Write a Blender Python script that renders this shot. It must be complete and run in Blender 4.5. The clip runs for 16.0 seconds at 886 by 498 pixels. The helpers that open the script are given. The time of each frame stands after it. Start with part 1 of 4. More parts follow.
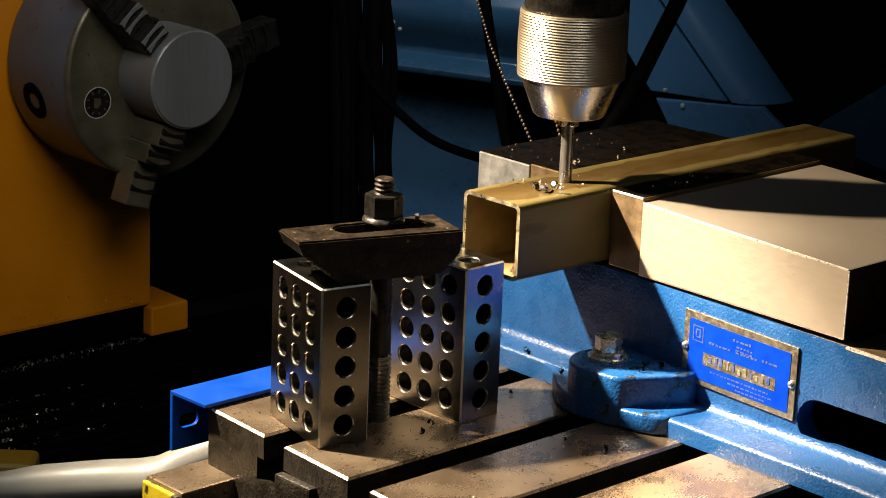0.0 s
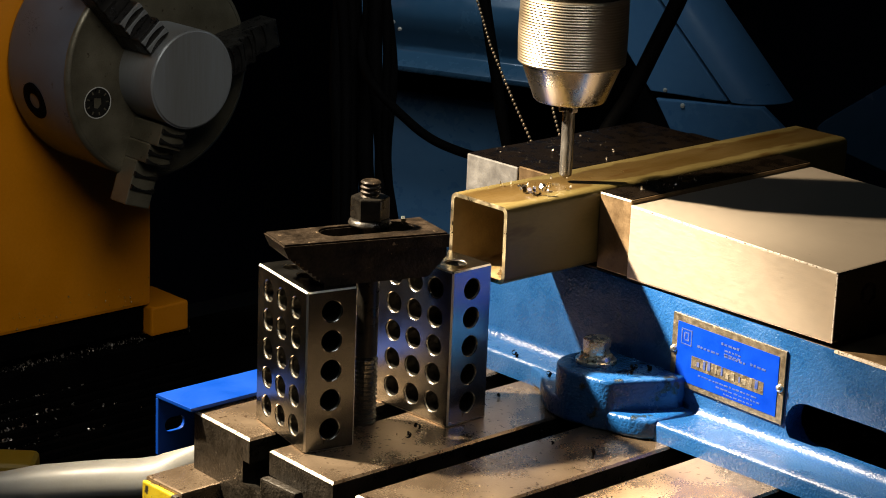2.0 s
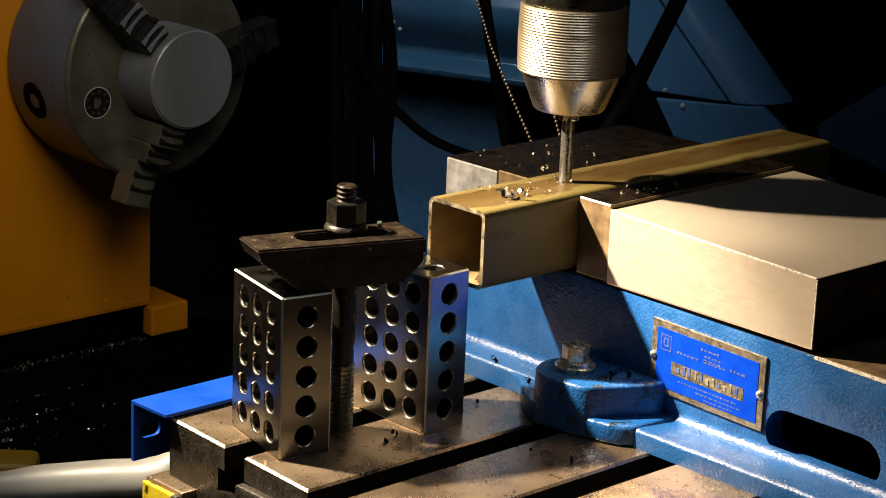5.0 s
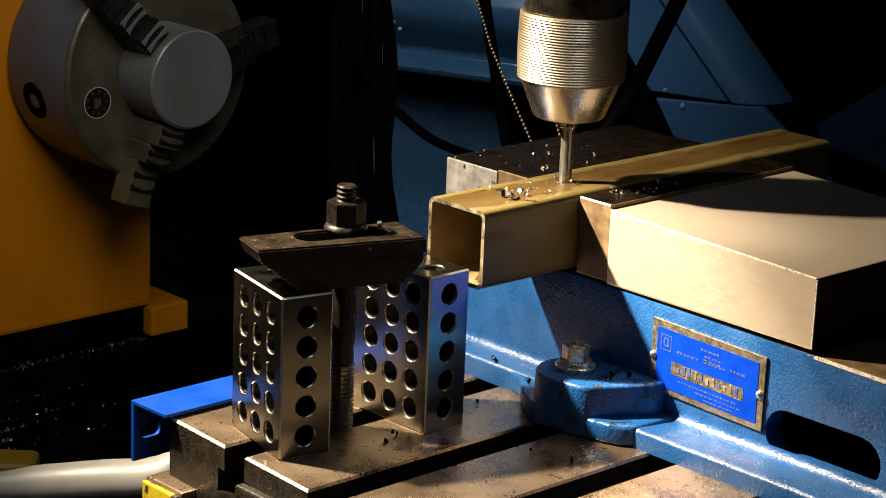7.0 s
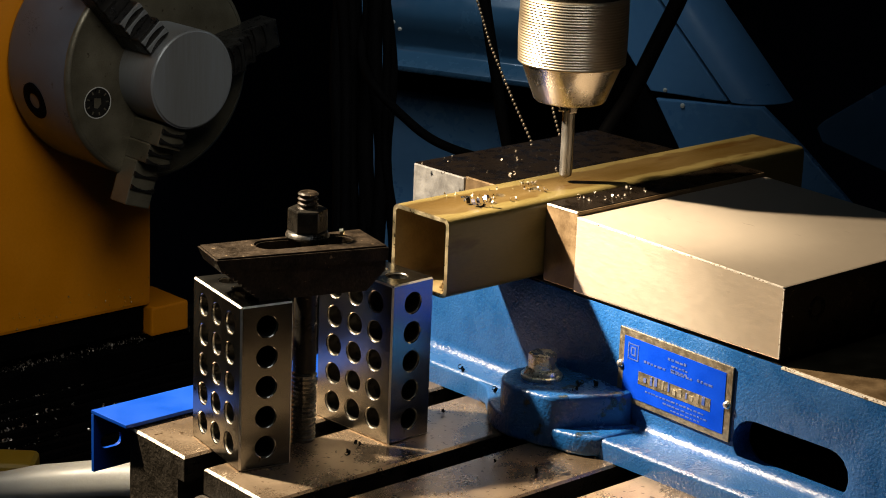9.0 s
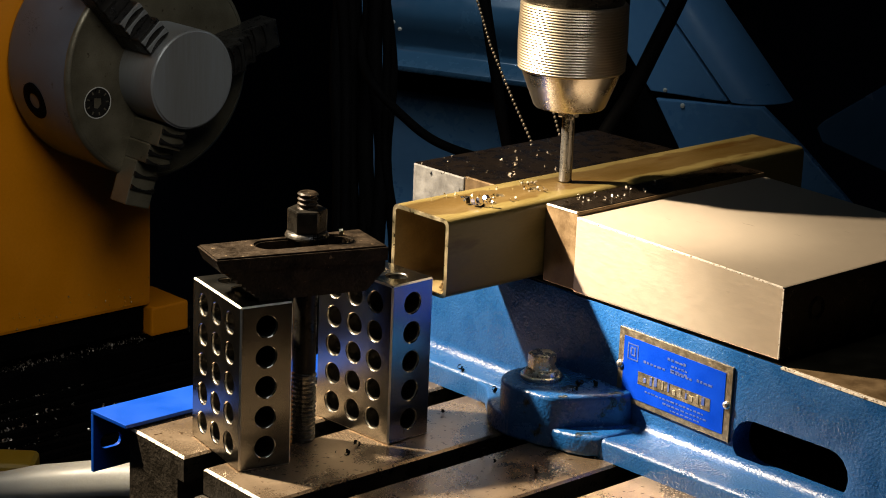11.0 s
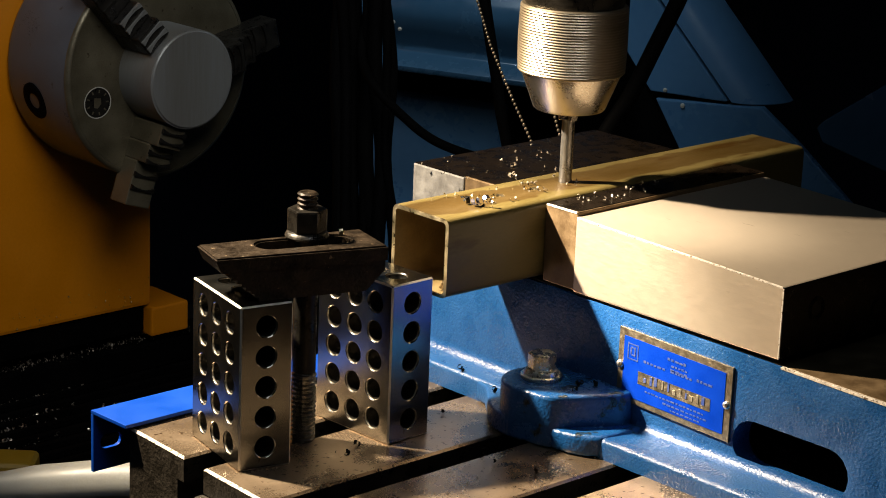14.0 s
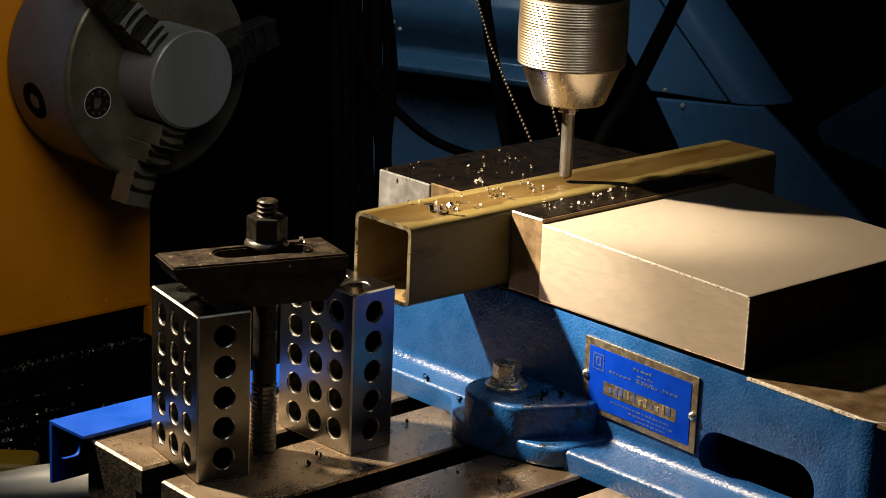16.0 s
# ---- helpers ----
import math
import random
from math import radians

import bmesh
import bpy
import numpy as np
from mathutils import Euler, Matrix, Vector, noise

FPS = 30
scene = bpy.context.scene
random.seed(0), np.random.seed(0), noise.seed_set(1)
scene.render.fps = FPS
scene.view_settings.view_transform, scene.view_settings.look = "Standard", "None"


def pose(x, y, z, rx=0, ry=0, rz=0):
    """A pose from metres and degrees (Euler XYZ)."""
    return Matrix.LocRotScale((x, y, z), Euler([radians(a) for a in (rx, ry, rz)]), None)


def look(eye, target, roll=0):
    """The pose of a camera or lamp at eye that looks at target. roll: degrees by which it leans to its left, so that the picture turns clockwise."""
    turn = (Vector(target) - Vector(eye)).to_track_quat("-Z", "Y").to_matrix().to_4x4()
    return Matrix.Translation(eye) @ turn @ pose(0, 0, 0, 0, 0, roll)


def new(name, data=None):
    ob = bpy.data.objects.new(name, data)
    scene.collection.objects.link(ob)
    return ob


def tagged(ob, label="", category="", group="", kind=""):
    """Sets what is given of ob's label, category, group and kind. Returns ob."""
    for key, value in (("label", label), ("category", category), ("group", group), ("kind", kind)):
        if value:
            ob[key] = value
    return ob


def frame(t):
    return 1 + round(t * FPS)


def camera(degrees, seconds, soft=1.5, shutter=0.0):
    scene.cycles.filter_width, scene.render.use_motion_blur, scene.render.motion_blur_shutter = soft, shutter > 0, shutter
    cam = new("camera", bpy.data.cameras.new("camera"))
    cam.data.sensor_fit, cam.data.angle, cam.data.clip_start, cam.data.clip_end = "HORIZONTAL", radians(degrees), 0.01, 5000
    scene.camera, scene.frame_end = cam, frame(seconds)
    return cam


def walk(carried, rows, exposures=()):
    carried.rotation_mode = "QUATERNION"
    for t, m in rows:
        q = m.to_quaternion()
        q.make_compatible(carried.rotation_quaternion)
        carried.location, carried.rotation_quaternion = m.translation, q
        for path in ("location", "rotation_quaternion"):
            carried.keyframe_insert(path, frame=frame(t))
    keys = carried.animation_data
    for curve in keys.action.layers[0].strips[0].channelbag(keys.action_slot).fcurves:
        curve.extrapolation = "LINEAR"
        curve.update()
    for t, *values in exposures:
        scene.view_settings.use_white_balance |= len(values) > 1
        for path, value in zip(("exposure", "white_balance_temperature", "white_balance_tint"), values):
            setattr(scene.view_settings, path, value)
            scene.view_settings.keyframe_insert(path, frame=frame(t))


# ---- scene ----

# ---------------------------------------------------------------- camera
cam = camera(22.3, 16.0, soft=1.0)
EYE = (-0.61883, -0.73115, 0.37055)
AIM = (-0.61883 + 0.66085, -0.73115 + 0.69845, 0.37055 - 0.27468)
walk(cam, [(0.0, look(EYE, AIM, 2.29)), (16.0, look(EYE, AIM, 2.29))],
     [(0.0, -0.12), (15.0, -0.12), (15.6, -0.26), (16.0, -0.36)])

# ---------------------------------------------------------------- light
world = bpy.data.worlds.new("workshop_air")
scene.world = world
world.use_nodes = True
world.node_tree.nodes["Background"].inputs[0].default_value = (0.25, 0.42, 0.8, 1)
world.node_tree.nodes["Background"].inputs[1].default_value = 0.006


def spot(name, eye, target, watts, size, blend, radius, colour):
    data = bpy.data.lights.new(name, "SPOT")
    data.energy, data.spot_size, data.spot_blend, data.shadow_soft_size, data.color = watts, radians(size), blend, radius, colour
    new(name, data).matrix_world = look(eye, target)


# machine lamp above and behind the table's end, and the dim lamps of the workshop
spot("machine_lamp", (-0.16, 0.274, 0.457), (0.07, 0.008, 0.045), 88, 60, 0.95, 0.012, (1.0, 0.82, 0.59))
spot("machine_lamp_core", (-0.16, 0.274, 0.457), (0.112, -0.03, 0.108), 150, 14.5, 1.0, 0.012, (1.0, 0.84, 0.63))
spot("lathe_lamp", (-0.10, -0.20, 0.72), (0.18, 0.60, 0.0), 18.5, 42, 0.25, 0.26, (0.95, 0.97, 1.0))
spot("far_lamp", (0.275, 0.392, 0.60), (0.555, 0.49, 0.03), 6.2, 46, 0.9, 0.04, (0.72, 0.87, 1.0))

# unseen bluish area light, added to fill the shaded sides
fill = bpy.data.lights.new("ambient_fill", "AREA")
fill.shape, fill.size, fill.size_y, fill.energy, fill.color = "RECTANGLE", 1.2, 0.3, 3.6, (0.62, 0.82, 1.0)
new("ambient_fill", fill).matrix_world = look((-0.9, 0.1, 1.85), (0.1, 0.1, 0.0))


# ---------------------------------------------------------------- materials
def material(name, c1, c2, rough=0.5, metal=0.0, scale=60.0, bump=0.1, fine=900.0, rough_var=0.12, stretch=(1, 1, 1),
             spots=None, spot_scale=120.0, spot_level=0.66, contrast=0.25, spec=0.5):
    m = bpy.data.materials.new(name)
    m.use_nodes = True
    nt = m.node_tree
    N, L = nt.nodes, nt.links
    b = N["Principled BSDF"]
    b.inputs["Metallic"].default_value = metal
    b.inputs["Specular IOR Level"].default_value = spec
    tc = N.new("ShaderNodeTexCoord")
    mp = N.new("ShaderNodeMapping")
    mp.inputs["Scale"].default_value = stretch
    L.new(tc.outputs["Object"], mp.inputs["Vector"])

    def noise_node(s, detail=5.0):
        n = N.new("ShaderNodeTexNoise")
        n.inputs["Scale"].default_value, n.inputs["Detail"].default_value = s, detail
        L.new(mp.outputs["Vector"], n.inputs["Vector"])
        return n

    big, small = noise_node(scale), noise_node(fine, 3.0)
    ramp = N.new("ShaderNodeValToRGB")
    ramp.color_ramp.elements[0].position, ramp.color_ramp.elements[1].position = 0.5 - contrast, 0.5 + contrast
    ramp.color_ramp.elements[0].color, ramp.color_ramp.elements[1].color = (*c1, 1), (*c2, 1)
    add = N.new("ShaderNodeMath")
    add.operation = "MULTIPLY_ADD"
    add.inputs[1].default_value, add.inputs[2].default_value = 0.35, -0.175
    L.new(small.outputs["Fac"], add.inputs[0])
    mix = N.new("ShaderNodeMath")
    mix.operation = "ADD"
    L.new(big.outputs["Fac"], mix.inputs[0])
    L.new(add.outputs[0], mix.inputs[1])
    L.new(mix.outputs[0], ramp.inputs["Fac"])
    colour = ramp.outputs["Color"]
    if spots:
        sp = noise_node(spot_scale, 4.0)
        gate = N.new("ShaderNodeValToRGB")
        gate.color_ramp.elements[0].position, gate.color_ramp.elements[1].position = spot_level, spot_level + 0.06
        L.new(sp.outputs["Fac"], gate.inputs["Fac"])
        mc = N.new("ShaderNodeMix")
        mc.data_type = "RGBA"
        L.new(gate.outputs["Color"], mc.inputs["Factor"])
        L.new(colour, mc.inputs[6])
        mc.inputs[7].default_value = (*spots, 1)
        colour = mc.outputs[2]
    L.new(colour, b.inputs["Base Color"])
    rr = N.new("ShaderNodeMapRange")
    rr.inputs["To Min"].default_value, rr.inputs["To Max"].default_value = max(0.02, rough - rough_var), min(1.0, rough + rough_var)
    rr.inputs["From Min"].default_value, rr.inputs["From Max"].default_value = 0.3, 0.7
    L.new(mix.outputs[0], rr.inputs["Value"])
    L.new(rr.outputs["Result"], b.inputs["Roughness"])
    if bump:
        bp = N.new("ShaderNodeBump")
        bp.inputs["Strength"].default_value, bp.inputs["Distance"].default_value = bump, 0.0006
        L.new(small.outputs["Fac"], bp.inputs["Height"])
        L.new(bp.outputs["Normal"], b.inputs["Normal"])
    return m


def oil_film(m, centre, half, colour):
    """A brown film of oil, ragged at its edges, dried on along the middle of a long bar (millimetres across the bar)."""
    N, L = m.node_tree.nodes, m.node_tree.links
    b = N["Principled BSDF"]
    base = b.inputs["Base Color"].links[0].from_socket
    tc, sep, edge = N.new("ShaderNodeTexCoord"), N.new("ShaderNodeSeparateXYZ"), N.new("ShaderNodeTexNoise")
    L.new(tc.outputs["Object"], sep.inputs[0])
    L.new(tc.outputs["Object"], edge.inputs["Vector"])
    edge.inputs["Scale"].default_value, edge.inputs["Detail"].default_value = 55.0, 5.0

    def calc(op, a, v, w=0.0):
        n = N.new("ShaderNodeMath")
        n.operation = op
        for i, q in enumerate((a, v, w)):
            if isinstance(q, (int, float)):
                n.inputs[i].default_value = q
            else:
                L.new(q, n.inputs[i])
        return n.outputs[0]

    off = calc("ABSOLUTE", calc("SUBTRACT", sep.outputs["Y"], centre / 1000), 0.0)
    rag = calc("MULTIPLY_ADD", edge.outputs["Fac"], 0.012, off)
    gate = N.new("ShaderNodeMapRange")
    gate.inputs["From Min"].default_value, gate.inputs["From Max"].default_value = (half + 7.0) / 1000, (half + 5.4) / 1000
    L.new(rag, gate.inputs["Value"])
    mc = N.new("ShaderNodeMix")
    mc.data_type = "RGBA"
    mc.inputs[7].default_value = (*colour, 1)
    L.new(calc("MULTIPLY", gate.outputs["Result"], 0.68), mc.inputs["Factor"])
    L.new(base, mc.inputs[6])
    L.new(mc.outputs[2], b.inputs["Base Color"])


M_GROUND_STEEL = material("ground_steel", (0.27, 0.265, 0.24), (0.33, 0.325, 0.3), 0.22, 1.0, 70, 0.04, 1500, stretch=(1, 1, 0.35), contrast=0.4, rough_var=0.04, spots=(0.17, 0.13, 0.08), spot_scale=160, spot_level=0.7)
M_BLOCK_GLINT = material("chamfer_glint", (0.62, 0.58, 0.5), (0.8, 0.76, 0.68), 0.42, 0.6, 200, 0.1, 1400)
M_EDGE = material("worn_bright_edge", (0.48, 0.43, 0.36), (0.68, 0.62, 0.54), 0.38, 0.3, 300, 0.3, 1400, spots=(0.12, 0.08, 0.05), spot_scale=700, spot_level=0.58)
# hole colours carry the light at the mouth and the shade deeper in
M_HOLE_LIT = material("lit_hole_mouth", (0.3, 0.27, 0.22), (0.46, 0.415, 0.34), 0.36, 0.9, 300, 0.2, 1800)
M_BORE_SHADE = material("shaded_bore", (0.014, 0.013, 0.011), (0.055, 0.05, 0.042), 0.36, 0.9, 500, 0.5, 1500)
M_HOLE_SHADE = material("hole_shade", (0.012, 0.011, 0.01), (0.03, 0.028, 0.025), 0.6, 0.0, 300, 0.1)
M_JAW = material("machined_jaw_steel", (0.6, 0.507, 0.395), (0.66, 0.558, 0.436), 0.47, 0.88, 900, 0.04, 2600, stretch=(1, 0.2, 1), spots=(0.47, 0.38, 0.28), spot_scale=420, spot_level=0.71, contrast=0.45, rough_var=0.025)
M_JAW_PLATE = material("stained_jaw_plate", (0.1, 0.062, 0.03), (0.2, 0.135, 0.07), 0.45, 0.6, 120, 0.1, 1200)
M_FIXED_JAW = material("dull_jaw_steel", (0.15, 0.145, 0.14), (0.24, 0.235, 0.225), 0.55, 0.5, 160, 0.12, 1200)
# vise paint, oiled, and lightened in place of fill light on the lug
M_LUG = material("oily_lightened_blue_paint", (0.0055, 0.052, 0.17), (0.0105, 0.074, 0.235), 0.22, 0.0, 60, 0.8, 700, spots=(0.012, 0.02, 0.024), spot_scale=110, spot_level=0.6, contrast=0.25, spec=0.7)
# casing enamel darkened to stand in for shade on hood and wing
M_ENAMEL_SHADE = material("shade_darkened_enamel", (0.02, 0.06, 0.105), (0.03, 0.08, 0.135), 0.2, 0.0, 9, 0.05, 120, spec=0.6)
M_JAW_TOP = material("near_black_steel", (0.0012, 0.0009, 0.0006), (0.006, 0.004, 0.0025), 0.3, 0.0, 120, 0.25, 1200, spec=0.04)
M_TABLE = material("worn_cast_iron", (0.17, 0.118, 0.072), (0.42, 0.32, 0.222), 0.27, 0.76, 30, 0.14, 900, spots=(0.07, 0.04, 0.018), spot_scale=260, spot_level=0.62, contrast=0.3)
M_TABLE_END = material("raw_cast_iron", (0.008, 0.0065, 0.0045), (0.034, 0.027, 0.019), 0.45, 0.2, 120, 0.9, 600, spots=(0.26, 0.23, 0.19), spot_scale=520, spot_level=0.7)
M_VISE = material("blue_hammered_paint", (0.006, 0.043, 0.145), (0.0105, 0.065, 0.2), 0.3, 0.0, 60, 0.7, 800, spots=(0.022, 0.075, 0.165), spot_scale=1300, spot_level=0.58, contrast=0.25, spec=0.42)
M_BRASS_PAINT = material("oiled_mill_scale_steel", (0.056, 0.041, 0.012), (0.108, 0.08, 0.026), 0.4, 0.0, 60, 0.14, 900, stretch=(0.25, 1, 1), spec=0.3, contrast=0.3, spots=(0.05, 0.028, 0.006), spot_scale=70, spot_level=0.62)
oil_film(M_BRASS_PAINT, 1.3, 11.0, (0.03, 0.013, 0.0015))
M_TUBE_IN = material("tube_inside_rust", (0.12, 0.078, 0.026), (0.22, 0.155, 0.065), 0.55, 0.2, 90, 0.2, 700)
M_CUT = material("bright_cut_edge", (0.62, 0.5, 0.3), (0.75, 0.64, 0.42), 0.35, 1.0, 200, 0.1)
M_CHROME = material("satin_chuck_steel", (0.5, 0.44, 0.36), (0.6, 0.54, 0.45), 0.27, 1.0, 40, 0.0, 1400, rough_var=0.04)
M_SLEEVE = material("ribbed_sleeve_steel", (0.34, 0.278, 0.19), (0.42, 0.348, 0.242), 0.38, 0.95, 60, 0.0, 1400, rough_var=0.04)
# for black steel parts, and for faces blackened to stand in for shade
M_BLACK_AND_SHADE = material("black_steel_and_shade", (0.009, 0.008, 0.007), (0.028, 0.024, 0.018), 0.34, 0.5, 150, 0.25, 800)
M_CLAMP = material("rusty_black_clamp", (0.005, 0.0037, 0.0025), (0.03, 0.0195, 0.0105), 0.45, 0.3, 160, 0.8, 650, spots=(0.2, 0.14, 0.08), spot_scale=330, spot_level=0.68, spec=0.25)
M_DRILL = material("drill_steel", (0.3, 0.285, 0.26), (0.34, 0.325, 0.3), 0.34, 0.9, 60, 0.0)
M_ZINC = material("yellow_zinc", (0.55, 0.53, 0.44), (0.7, 0.68, 0.58), 0.28, 0.85, 220, 0.12)
M_PLATE_BLUE = material("nameplate_blue", (0.0004, 0.02, 0.24), (0.001, 0.03, 0.31), 0.62, 0.0, 120, 0.05, spec=0.03)
M_SPECK = material("rubbed_plate_metal", (0.3, 0.26, 0.19), (0.42, 0.37, 0.28), 0.4, 0.8, 500, 0.2, 1500)
M_PLATE_INK = material("worn_nameplate_print", (0.006, 0.035, 0.2), (0.06, 0.075, 0.17), 0.5, 0.2, 500, 0.2, 1500)
M_PLATE_METAL = material("nameplate_metal", (0.19, 0.155, 0.105), (0.32, 0.27, 0.19), 0.42, 0.9, 400, 0.3, 1500)
M_BRACKET = material("bright_blue_paint", (0.0, 0.03, 0.24), (0.0, 0.042, 0.3), 0.5, 0.0, 40, 0.08, spec=0.2)
M_ORANGE = material("orange_machine_paint", (0.54, 0.17, 0.0012), (0.67, 0.22, 0.0025), 0.42, 0.0, 18, 0.1, 500, spots=(0.05, 0.025, 0.01), spot_scale=60, spot_level=0.74)
M_LATHE_STEEL = material("dull_chuck_steel", (0.07, 0.092, 0.118), (0.13, 0.165, 0.205), 0.38, 0.35, 25, 0.1, 900, contrast=0.4, spots=(0.06, 0.06, 0.05), spot_scale=90, spot_level=0.66)
M_LATHE_FACE = material("oil_stained_chuck_face", (0.1, 0.082, 0.048), (0.19, 0.16, 0.1), 0.4, 0.6, 45, 0.1, 900, spots=(0.06, 0.042, 0.02), spot_scale=200, spot_level=0.66)
M_BAR = material("faced_bar_end", (0.22, 0.2, 0.165), (0.33, 0.335, 0.32), 0.42, 0.5, 22, 0.06, 700, stretch=(1, 1, 0.05), contrast=0.3)
M_PALE = material("pale_worn_metal", (0.5, 0.47, 0.38), (0.62, 0.58, 0.48), 0.45, 0.3, 300, 0.1)
M_RUBBER_AND_SHADE = material("black_rubber_and_shade", (0.0012, 0.0012, 0.0012), (0.003, 0.0028, 0.0026), 0.75, 0.0, 80, 0.3, 500, spec=0.03)
M_TRAY = material("oily_black_tray", (0.001, 0.001, 0.001), (0.003, 0.0026, 0.0022), 0.6, 0.0, 30, 0.8, 300, spec=0.015)
M_WHITE = material("milky_plastic", (0.23, 0.23, 0.215), (0.3, 0.3, 0.275), 0.42, 0.0, 25, 0.05)
for n in M_WHITE.node_tree.nodes:
    if n.type == "BSDF_PRINCIPLED":
        n.inputs["Subsurface Weight"].default_value = 0.8
        n.inputs["Subsurface Radius"].default_value = (1.0, 0.9, 0.7)
        n.inputs["Subsurface Scale"].default_value = 0.012
M_YELLOW = material("yellow_paint", (0.5, 0.36, 0.01), (0.65, 0.5, 0.02), 0.5, 0.0, 90, 0.3, spots=(0.03, 0.025, 0.02), spot_scale=120, spot_level=0.57)
M_AMBER = material("dull_amber_paint", (0.17, 0.095, 0.003), (0.25, 0.145, 0.005), 0.5, 0.0, 60, 0.2, spots=(0.08, 0.05, 0.01), spot_scale=150, spot_level=0.68)
M_BLUE_SHEET = material("steel_blue_enamel", (0.05, 0.13, 0.24), (0.075, 0.18, 0.31), 0.3, 0.0, 9, 0.05, 120)
M_DARK_BLUE = material("dark_blue_wall", (0.006, 0.008, 0.02), (0.01, 0.013, 0.03), 0.8, 0.0, 6, 0.2, 90)
M_FLOOR = material("dark_concrete", (0.05, 0.048, 0.045), (0.09, 0.085, 0.08), 0.8, 0.0, 6, 0.3, 120)
M_CHIP = material("bright_chip", (0.24, 0.2, 0.15), (0.5, 0.43, 0.34), 0.3, 0.6, 900, 0.1)
M_CHIP_BLUE = material("heat_blued_chip", (0.05, 0.09, 0.2), (0.35, 0.3, 0.3), 0.25, 1.0, 500, 0.1)
M_SCREW = material("bright_rivet", (0.6, 0.57, 0.5), (0.75, 0.72, 0.66), 0.3, 1.0, 400, 0.1)


# ---------------------------------------------------------------- building helpers; meshes are drawn in millimetres
def part(name, bm, mat, parent=None, label="", smooth=None):
    if smooth is not None:
        for f in bm.faces:
            f.smooth = True
        for e in bm.edges:
            e.smooth = len(e.link_faces) == 2 and e.calc_face_angle(0) < radians(smooth)
    bmesh.ops.scale(bm, vec=(0.001, 0.001, 0.001), verts=bm.verts)
    me = bpy.data.meshes.new(name)
    bm.to_mesh(me)
    bm.free()
    for m in (mat if isinstance(mat, (list, tuple)) else (mat,)):
        me.materials.append(m)
    ob = new(name, me)
    if parent is not None:
        ob.parent = parent
    return tagged(ob, label)


def thing(name, label, category, at=(0, 0, 0), turn=0, group="", kind=""):
    ob = new(name)
    ob.empty_display_size = 0.01
    ob.matrix_basis = pose(at[0] / 1000, at[1] / 1000, at[2] / 1000, 0, 0, turn)
    return tagged(ob, label, category, group, kind)


def bevelled(bm, width, segments=2, limit=30):
    if width:
        edges = [e for e in bm.edges if len(e.link_faces) == 2 and e.calc_face_angle(0) > radians(limit)]
        bmesh.ops.bevel(bm, geom=edges, offset=width, segments=segments, affect="EDGES", profile=0.6, clamp_overlap=True)
    return bm


def block(x0, x1, y0, y1, z0, z1, width=0.0, segments=2):
    bm = bmesh.new()
    bmesh.ops.create_cube(bm, size=1.0, matrix=Matrix.Translation(((x0 + x1) / 2, (y0 + y1) / 2, (z0 + z1) / 2)) @ Matrix.Diagonal((x1 - x0, y1 - y0, z1 - z0, 1)))
    return bevelled(bm, width, segments)


def prism(points, axis, a, b, width=0.0, holes=(), segments=2, skew=None):
    """A flat outline, with holes, drawn out along an axis from a to b."""
    bm = bmesh.new()

    def put(u, v, w):
        return {"x": (w, u, v), "y": (u, w, v), "z": (u, v, w)}[axis]

    edges = []
    for loop in (points, *holes):
        vs = [bm.verts.new(put(u, v, a if skew is None else skew(u, v))) for u, v in loop]
        edges += [bm.edges.new((vs[i], vs[(i + 1) % len(vs)])) for i in range(len(vs))]
    faces = [g for g in bmesh.ops.triangle_fill(bm, edges=edges, use_beauty=True)["geom"] if isinstance(g, bmesh.types.BMFace)]
    if not holes:
        faces = bmesh.ops.dissolve_faces(bm, faces=faces)["region"]
    made = bmesh.ops.extrude_face_region(bm, geom=faces)["geom"]
    i = "xyz".index(axis)
    for v in made:
        if isinstance(v, bmesh.types.BMVert):
            v.co[i] = b
    bmesh.ops.recalc_face_normals(bm, faces=bm.faces)
    return bevelled(bm, width, segments)


def turned(profile, steps=48, at=(0, 0, 0), axis="z"):
    """A body turned from (radius, height) pairs."""
    bm = bmesh.new()
    rings = []
    for r, h in profile:
        if r <= 1e-6:
            rings.append([bm.verts.new((0, 0, h))])
        else:
            rings.append([bm.verts.new((r * math.cos(2 * math.pi * i / steps), r * math.sin(2 * math.pi * i / steps), h)) for i in range(steps)])
    for lo, hi in zip(rings, rings[1:]):
        for i in range(steps):
            j = (i + 1) % steps
            if len(lo) == 1 and len(hi) == 1:
                continue
            if len(lo) == 1:
                bm.faces.new((lo[0], hi[j], hi[i]))
            elif len(hi) == 1:
                bm.faces.new((lo[i], lo[j], hi[0]))
            else:
                bm.faces.new((lo[i], lo[j], hi[j], hi[i]))
    bmesh.ops.recalc_face_normals(bm, faces=bm.faces)
    if axis == "y":
        bmesh.ops.rotate(bm, matrix=Matrix.Rotation(radians(90), 3, "X"), verts=bm.verts)
    if axis == "x":
        bmesh.ops.rotate(bm, matrix=Matrix.Rotation(radians(90), 3, "Y"), verts=bm.verts)
    bmesh.ops.translate(bm, vec=at, verts=bm.verts)
    return bm


